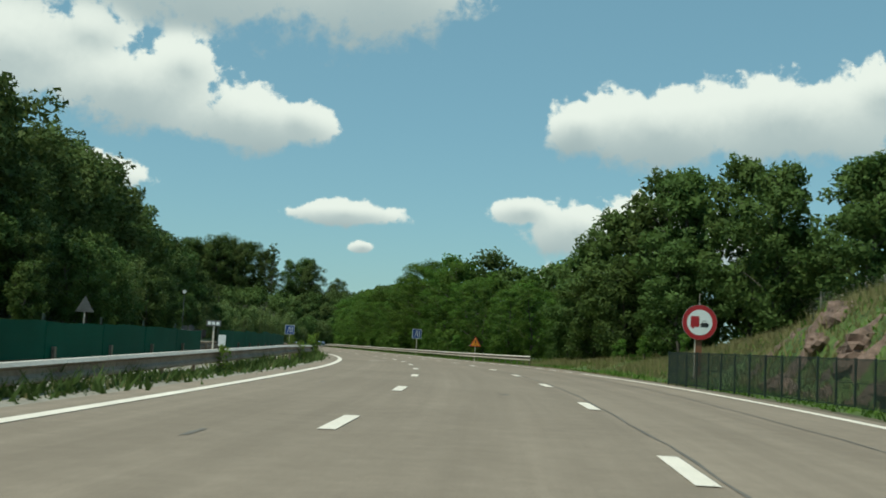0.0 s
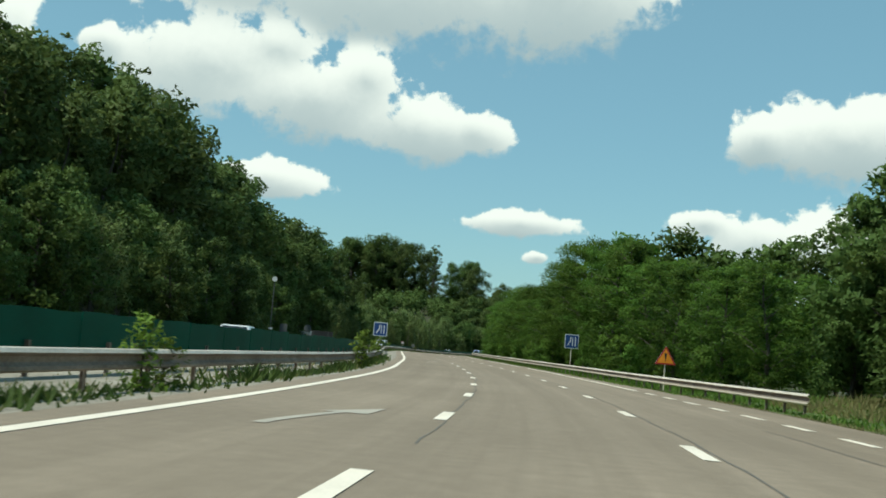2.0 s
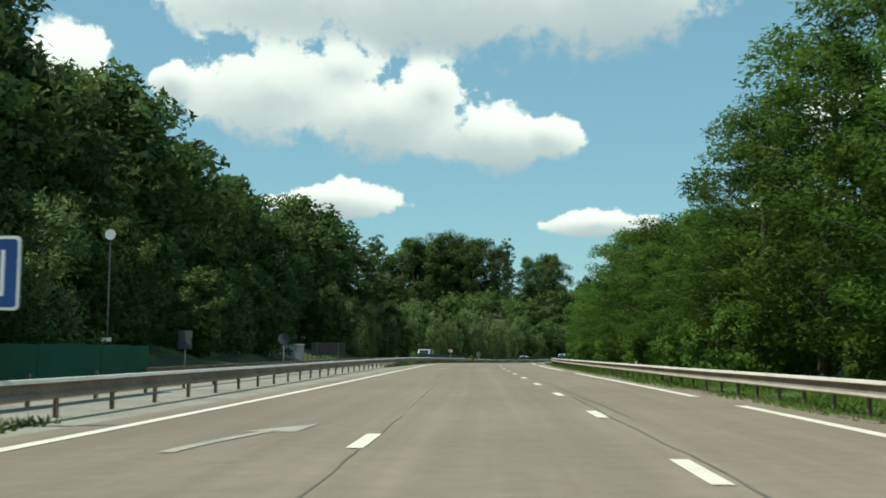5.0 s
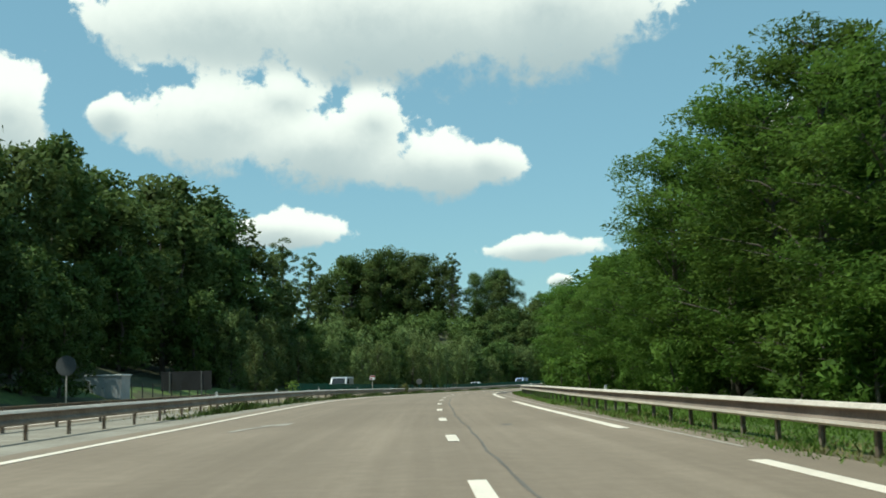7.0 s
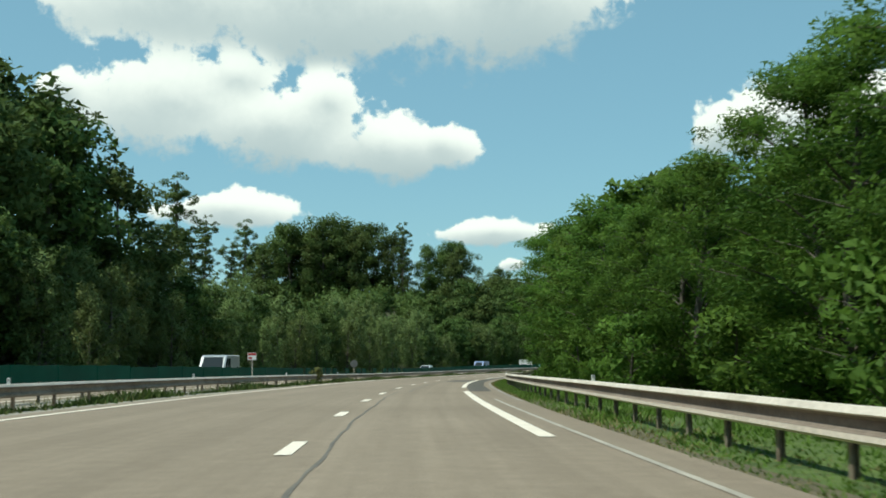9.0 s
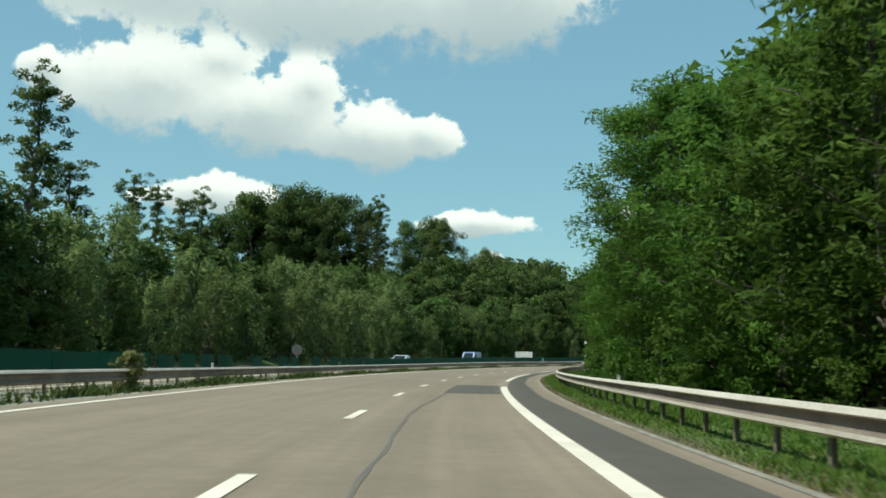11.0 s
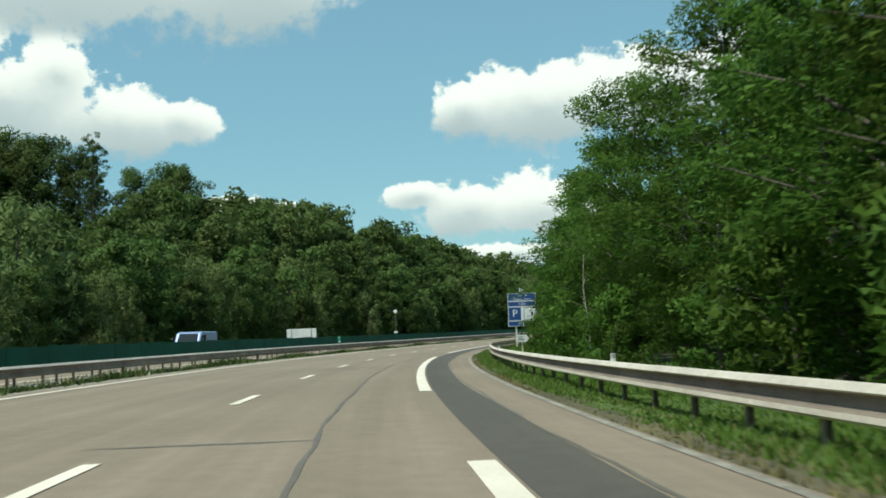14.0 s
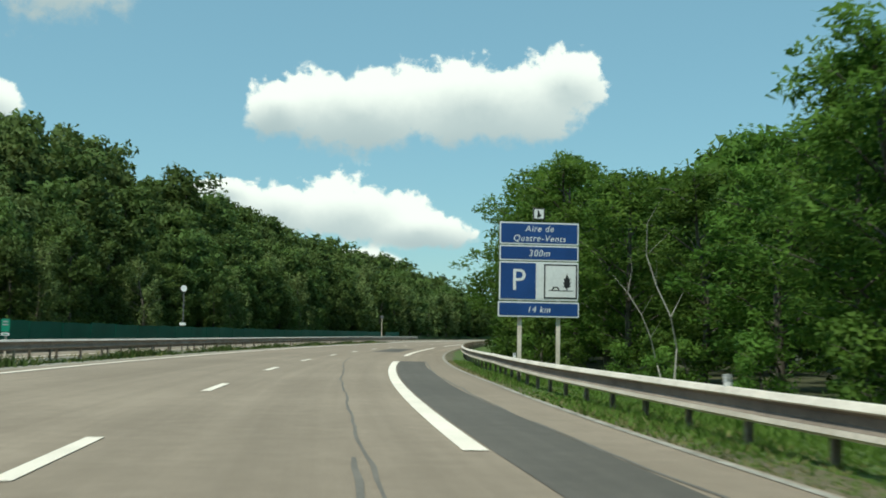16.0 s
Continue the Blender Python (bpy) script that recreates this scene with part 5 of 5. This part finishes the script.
tagged(new("rock_face", mesh_of("rock_face", face_v, rock_f, ROCK)), "low reddish sandstone face of the cutting behind the fence", "rock face", kind="structure")


def boulder(s, o, z, size, seed):
    bm = bmesh.new()
    bmesh.ops.create_icosphere(bm, subdivisions=3, radius=1.0)
    for v in bm.verts:
        n1 = noise.noise(v.co * 1.3 + Vector((seed, 0, 0)))
        n2 = noise.noise(v.co * 3.7 + Vector((0, seed, 0)))
        v.co *= 1 + 0.42 * n1 + 0.3 * n2 + 0.14 * noise.noise(v.co * 8.0 + Vector((seed, seed, 0)))
        v.co.z = round(v.co.z * 5) / 5 * 0.5 + v.co.z * 0.5
    bmesh.ops.scale(bm, vec=(size * 0.8, size * 1.5, size * 0.75), verts=bm.verts[:])
    p = at(s, o)
    ob = new("rock", bm_mesh("rock", bm, ROCK))
    ob.matrix_basis = pose(p[0], p[1], p[2] + z, rk.uniform(-15, 15), rk.uniform(-15, 15), math.degrees(turn(s)) + rk.uniform(-30, 30))
    return tagged(ob, "weathered reddish sandstone outcrop in the cut bank", "rock", "rocks of the cutting")


for i in range(46):
    s = rk.uniform(2, 40)
    o = -7.15 - 2.0 * rk.uniform(0, 1)
    boulder(s, o, float(lie(np.array(s), np.array(o))) - 0.3, rk.uniform(0.35, 0.75), i * 3.1)
tallf = thing("mesh_fence", "tall pale steel mesh fence on top of the bank", "fence", kind="structure")
for i in range(16):
    s = 60 - 2.5 * i
    z = float(lie(np.array(float(s)), np.array(-16.5))) - 0.1
    bm = box(0.06, 0.06, 1.9)
    part("fence_post", bm_mesh("fence_post", bm, STEEL), tallf, m=spot_at(s, -16.5, z))
    bm = bmesh.new()
    for k in range(16):
        box(0.012, 0.014, 1.75, 0, -1.25 + 2.5 * (k + 0.5) / 16, 0.1, bm)
    for k in range(4):
        box(0.012, 2.5, 0.014, 0, 0, 0.15 + 0.55 * k, bm)
    part("mesh_panel", bm_mesh("mesh_panel", bm, STEEL), tallf, m=spot_at(s - 1.25, -16.5, z))

# ---- beside the opposite carriageway: shelter, board and fence ----
sh = thing("shelter", "small pale technical shelter with two doors", "hut", spot_at(253.0, 25.4, 0.3))
part("body", bm_mesh("body", box(2.7, 2.0, 1.75), GREY, bevel=0.03), sh)
part("roof", bm_mesh("roof", box(2.86, 2.16, 0.10, 0, 0, 1.75), WHITE, bevel=0.02), sh)
for x in (-0.35, 0.65):
    d = part("door", bm_mesh("door", box(0.85, 0.04, 1.55, x, -1.01, 0.1), GREY, bevel=0.01), sh)
    part("handle", bm_mesh("handle", rod(0.015, 0.015, (x + 0.3, -1.05, 0.8), (x + 0.3, -1.05, 0.95)), BLACK), d)
bd = thing("notice_board", "dark back of a wide board on posts", "sign board", spot_at(270.0, 24.4, 0.0))
part("panel", bm_mesh("panel", box(4.6, 0.06, 1.7, 0, 0, 0.9), BLACK, bevel=0.01), bd)
for x in (-1.5, 1.4):
    sign_post(bd, 2.6, x, 0.12, DIM, -0.08)
fc = thing("field_fence", "thin dark fence posts beside the shelter", "fence", kind="structure")
for k in range(9):
    part("fence_post", bm_mesh("fence_post", box(0.08, 0.08, 1.5), BLACK, bevel=0.006), fc, m=spot_at(256 + 2.6 * k, 24.6, 0.0))

# ---- vehicles standing on the opposite carriageway ----


def car(label, colour, m, van=False):
    paint = car_paint("car_paint", colour)
    ob = thing("van" if van else "car", label, "van" if van else "car", m)
    L, Wd, H = (5.0, 1.9, 2.1) if van else (4.2, 1.74, 1.46)
    side = ([(-2.5, 0.35), (2.45, 0.35), (2.5, 0.95), (2.2, 1.15), (1.5, 2.0), (1.2, 2.1), (-2.4, 2.1), (-2.5, 1.9)] if van else
            [(-2.05, 0.32), (2.05, 0.32), (2.1, 0.68), (1.95, 0.80), (1.15, 0.92), (0.45, 1.40), (0.1, 1.46), (-1.2, 1.44), (-1.75, 1.0), (-2.05, 0.9), (-2.1, 0.6)])
    bm = bmesh.new()
    n = len(side)
    rings = []
    for x, ins in ((-1, 0.0), (-0.92, 0.0), (0.92, 0.0), (1, 0.0)):
        tuck = 0.0 if abs(x) < 0.95 else 0.03
        rings.append([bm.verts.new((x * Wd / 2 * (0.86 if z > 1.0 and not van else 1.0), y * (1 - tuck), z - tuck)) for y, z in side])
    for a, b in zip(rings[:-1], rings[1:]):
        for i in range(n):
            bm.faces.new((a[i], a[(i + 1) % n], b[(i + 1) % n], b[i]))
    bm.faces.new(rings[0][::-1])
    bm.faces.new(rings[-1])
    part("body", bm_mesh("body", bm, paint, bevel=0.04), ob)
    gl = Wd / 2 * (0.86 if not van else 1.0) + 0.004
    panes = ([[(1.3, 1.2), (2.0, 1.2), (1.5, 1.85), (1.3, 1.85)], [(0.4, 1.2), (1.2, 1.2), (1.2, 1.85), (0.4, 1.85)]] if van else
             [[(0.05, 0.95), (1.0, 0.95), (0.42, 1.34), (0.05, 1.36)], [(-1.0, 0.95), (-0.05, 0.95), (-0.05, 1.36), (-1.0, 1.36)], [(-1.55, 0.98), (-1.1, 0.95), (-1.1, 1.34), (-1.25, 1.34)]])
    for sgn in (-1, 1):
        for pane in panes:
            bm = bmesh.new()
            f = [bm.verts.new((sgn * gl, y, z)) for y, z in pane] + [bm.verts.new((sgn * (gl - 0.01), y, z)) for y, z in pane]
            k = len(pane)
            bm.faces.new(f[:k])
            bm.faces.new(f[k:][::-1])
            for i in range(k):
                bm.faces.new((f[i], f[(i + 1) % k], f[k + (i + 1) % k], f[k + i]))
            part("side_window", bm_mesh("side_window", bm, CARGLASS), ob)
    wy0, wz0, wy1, wz1 = (2.18, 1.2, 1.55, 1.95) if van else (1.14, 0.95, 0.5, 1.38)
    for name, pts in (("windscreen", ((wy0, wz0), (wy1, wz1))), ("rear_window", ((-2.52, 1.25), (-2.52, 1.8)) if van else ((-1.72, 1.04), (-1.26, 1.40)))):
        bm = bmesh.new()
        w = Wd * 0.4
        off = 0.012 if name == "windscreen" else -0.012
        q = [bm.verts.new((sx * w, y + off, z + 0.012)) for (y, z), sx in ((pts[0], -1), (pts[0], 1), (pts[1], 0.92), (pts[1], -0.92))]
        bm.faces.new(q)
        ext = bmesh.ops.extrude_face_region(bm, geom=bm.faces[:])
        bmesh.ops.translate(bm, vec=(0, -off, -0.012), verts=[v for v in ext["geom"] if isinstance(v, bmesh.types.BMVert)])
        part(name, bm_mesh(name, bm, CARGLASS), ob)
    for y in (-L * 0.31, L * 0.31):
        for sgn in (-1, 1):
            t = part("wheel", bm_mesh("wheel", rod(0.31, 0.31, (sgn * (Wd / 2 - 0.2), y, 0.31), (sgn * (Wd / 2 + 0.01), y, 0.31), sides=24), RUBBER, bevel=0.02), ob)
            part("rim", bm_mesh("rim", rod(0.19, 0.17, (sgn * (Wd / 2 - 0.1), y, 0.31), (sgn * (Wd / 2 + 0.02), y, 0.31), sides=20), GREY), t)
    for sgn in (-1, 1):
        part("headlight", bm_mesh("headlight", box(0.34, 0.06, 0.14, sgn * Wd * 0.34, L / 2 - 0.03, 0.66), WHITE, bevel=0.02), ob)
        part("tail_light", bm_mesh("tail_light", box(0.22, 0.06, 0.2, sgn * Wd * 0.38, -L / 2 + 0.02, 0.78), RED, bevel=0.02), ob)
        part("mirror", bm_mesh("mirror", box(0.16, 0.1, 0.12, sgn * (Wd / 2 + 0.06), 0.8, 0.98), paint, bevel=0.02), ob)
    return ob


car("white hatchback on the opposite carriageway behind the green screen", (0.72, 0.73, 0.73), spot_at(106.0, 15.6, 0.0, 180))
car("white hatchback on the opposite carriageway", (0.72, 0.73, 0.73), spot_at(396.0, 15.0, 0.0, 180))
car("silver-grey van on the opposite carriageway behind the green screen", (0.42, 0.44, 0.45), spot_at(298.0, 15.2, 0.0, 180), True)
car("pale blue van on the opposite carriageway", (0.30, 0.38, 0.62), spot_at(437.0, 15.8, 0.0, 180), True)

# bare pale stems leaning out of the wood
st = random.Random(3)
for s, o, h in ((338, -10.0, 2.2), (346, -10.4, 2.8), (398, -9.8, 5.0), (444.6, -10.2, 4.4), (447.2, -10.6, 3.5)):
    q = at(s, o)
    ob = thing("dead_tree", "bare bleached stem leaning out of the thicket", "dead tree", pose(q[0], q[1], ground_z(s, o), 0, 0, math.degrees(turn(s))), "dead stems")
    stem, tips, p0, r = [], [], Vector((0, 0, -0.2)), 0.034
    for k in range(6):
        p1 = p0 + Vector((st.uniform(-0.35, 0.15), st.uniform(-0.25, 0.25), h / 6))
        stem.append((p0, p1, r, r * 0.8))
        if k > 1:
            tips.append((p1, p1 + Vector((st.uniform(-0.7, 0.7), st.uniform(-0.7, 0.7), h / 7)), r * 0.55, r * 0.12))
        p0, r = p1, r * 0.8
    part("stem", limb_mesh("stem", stem, PALEBARK), ob)
    for seg in tips:
        part("branch", limb_mesh("branch", [seg], PALEBARK), ob)
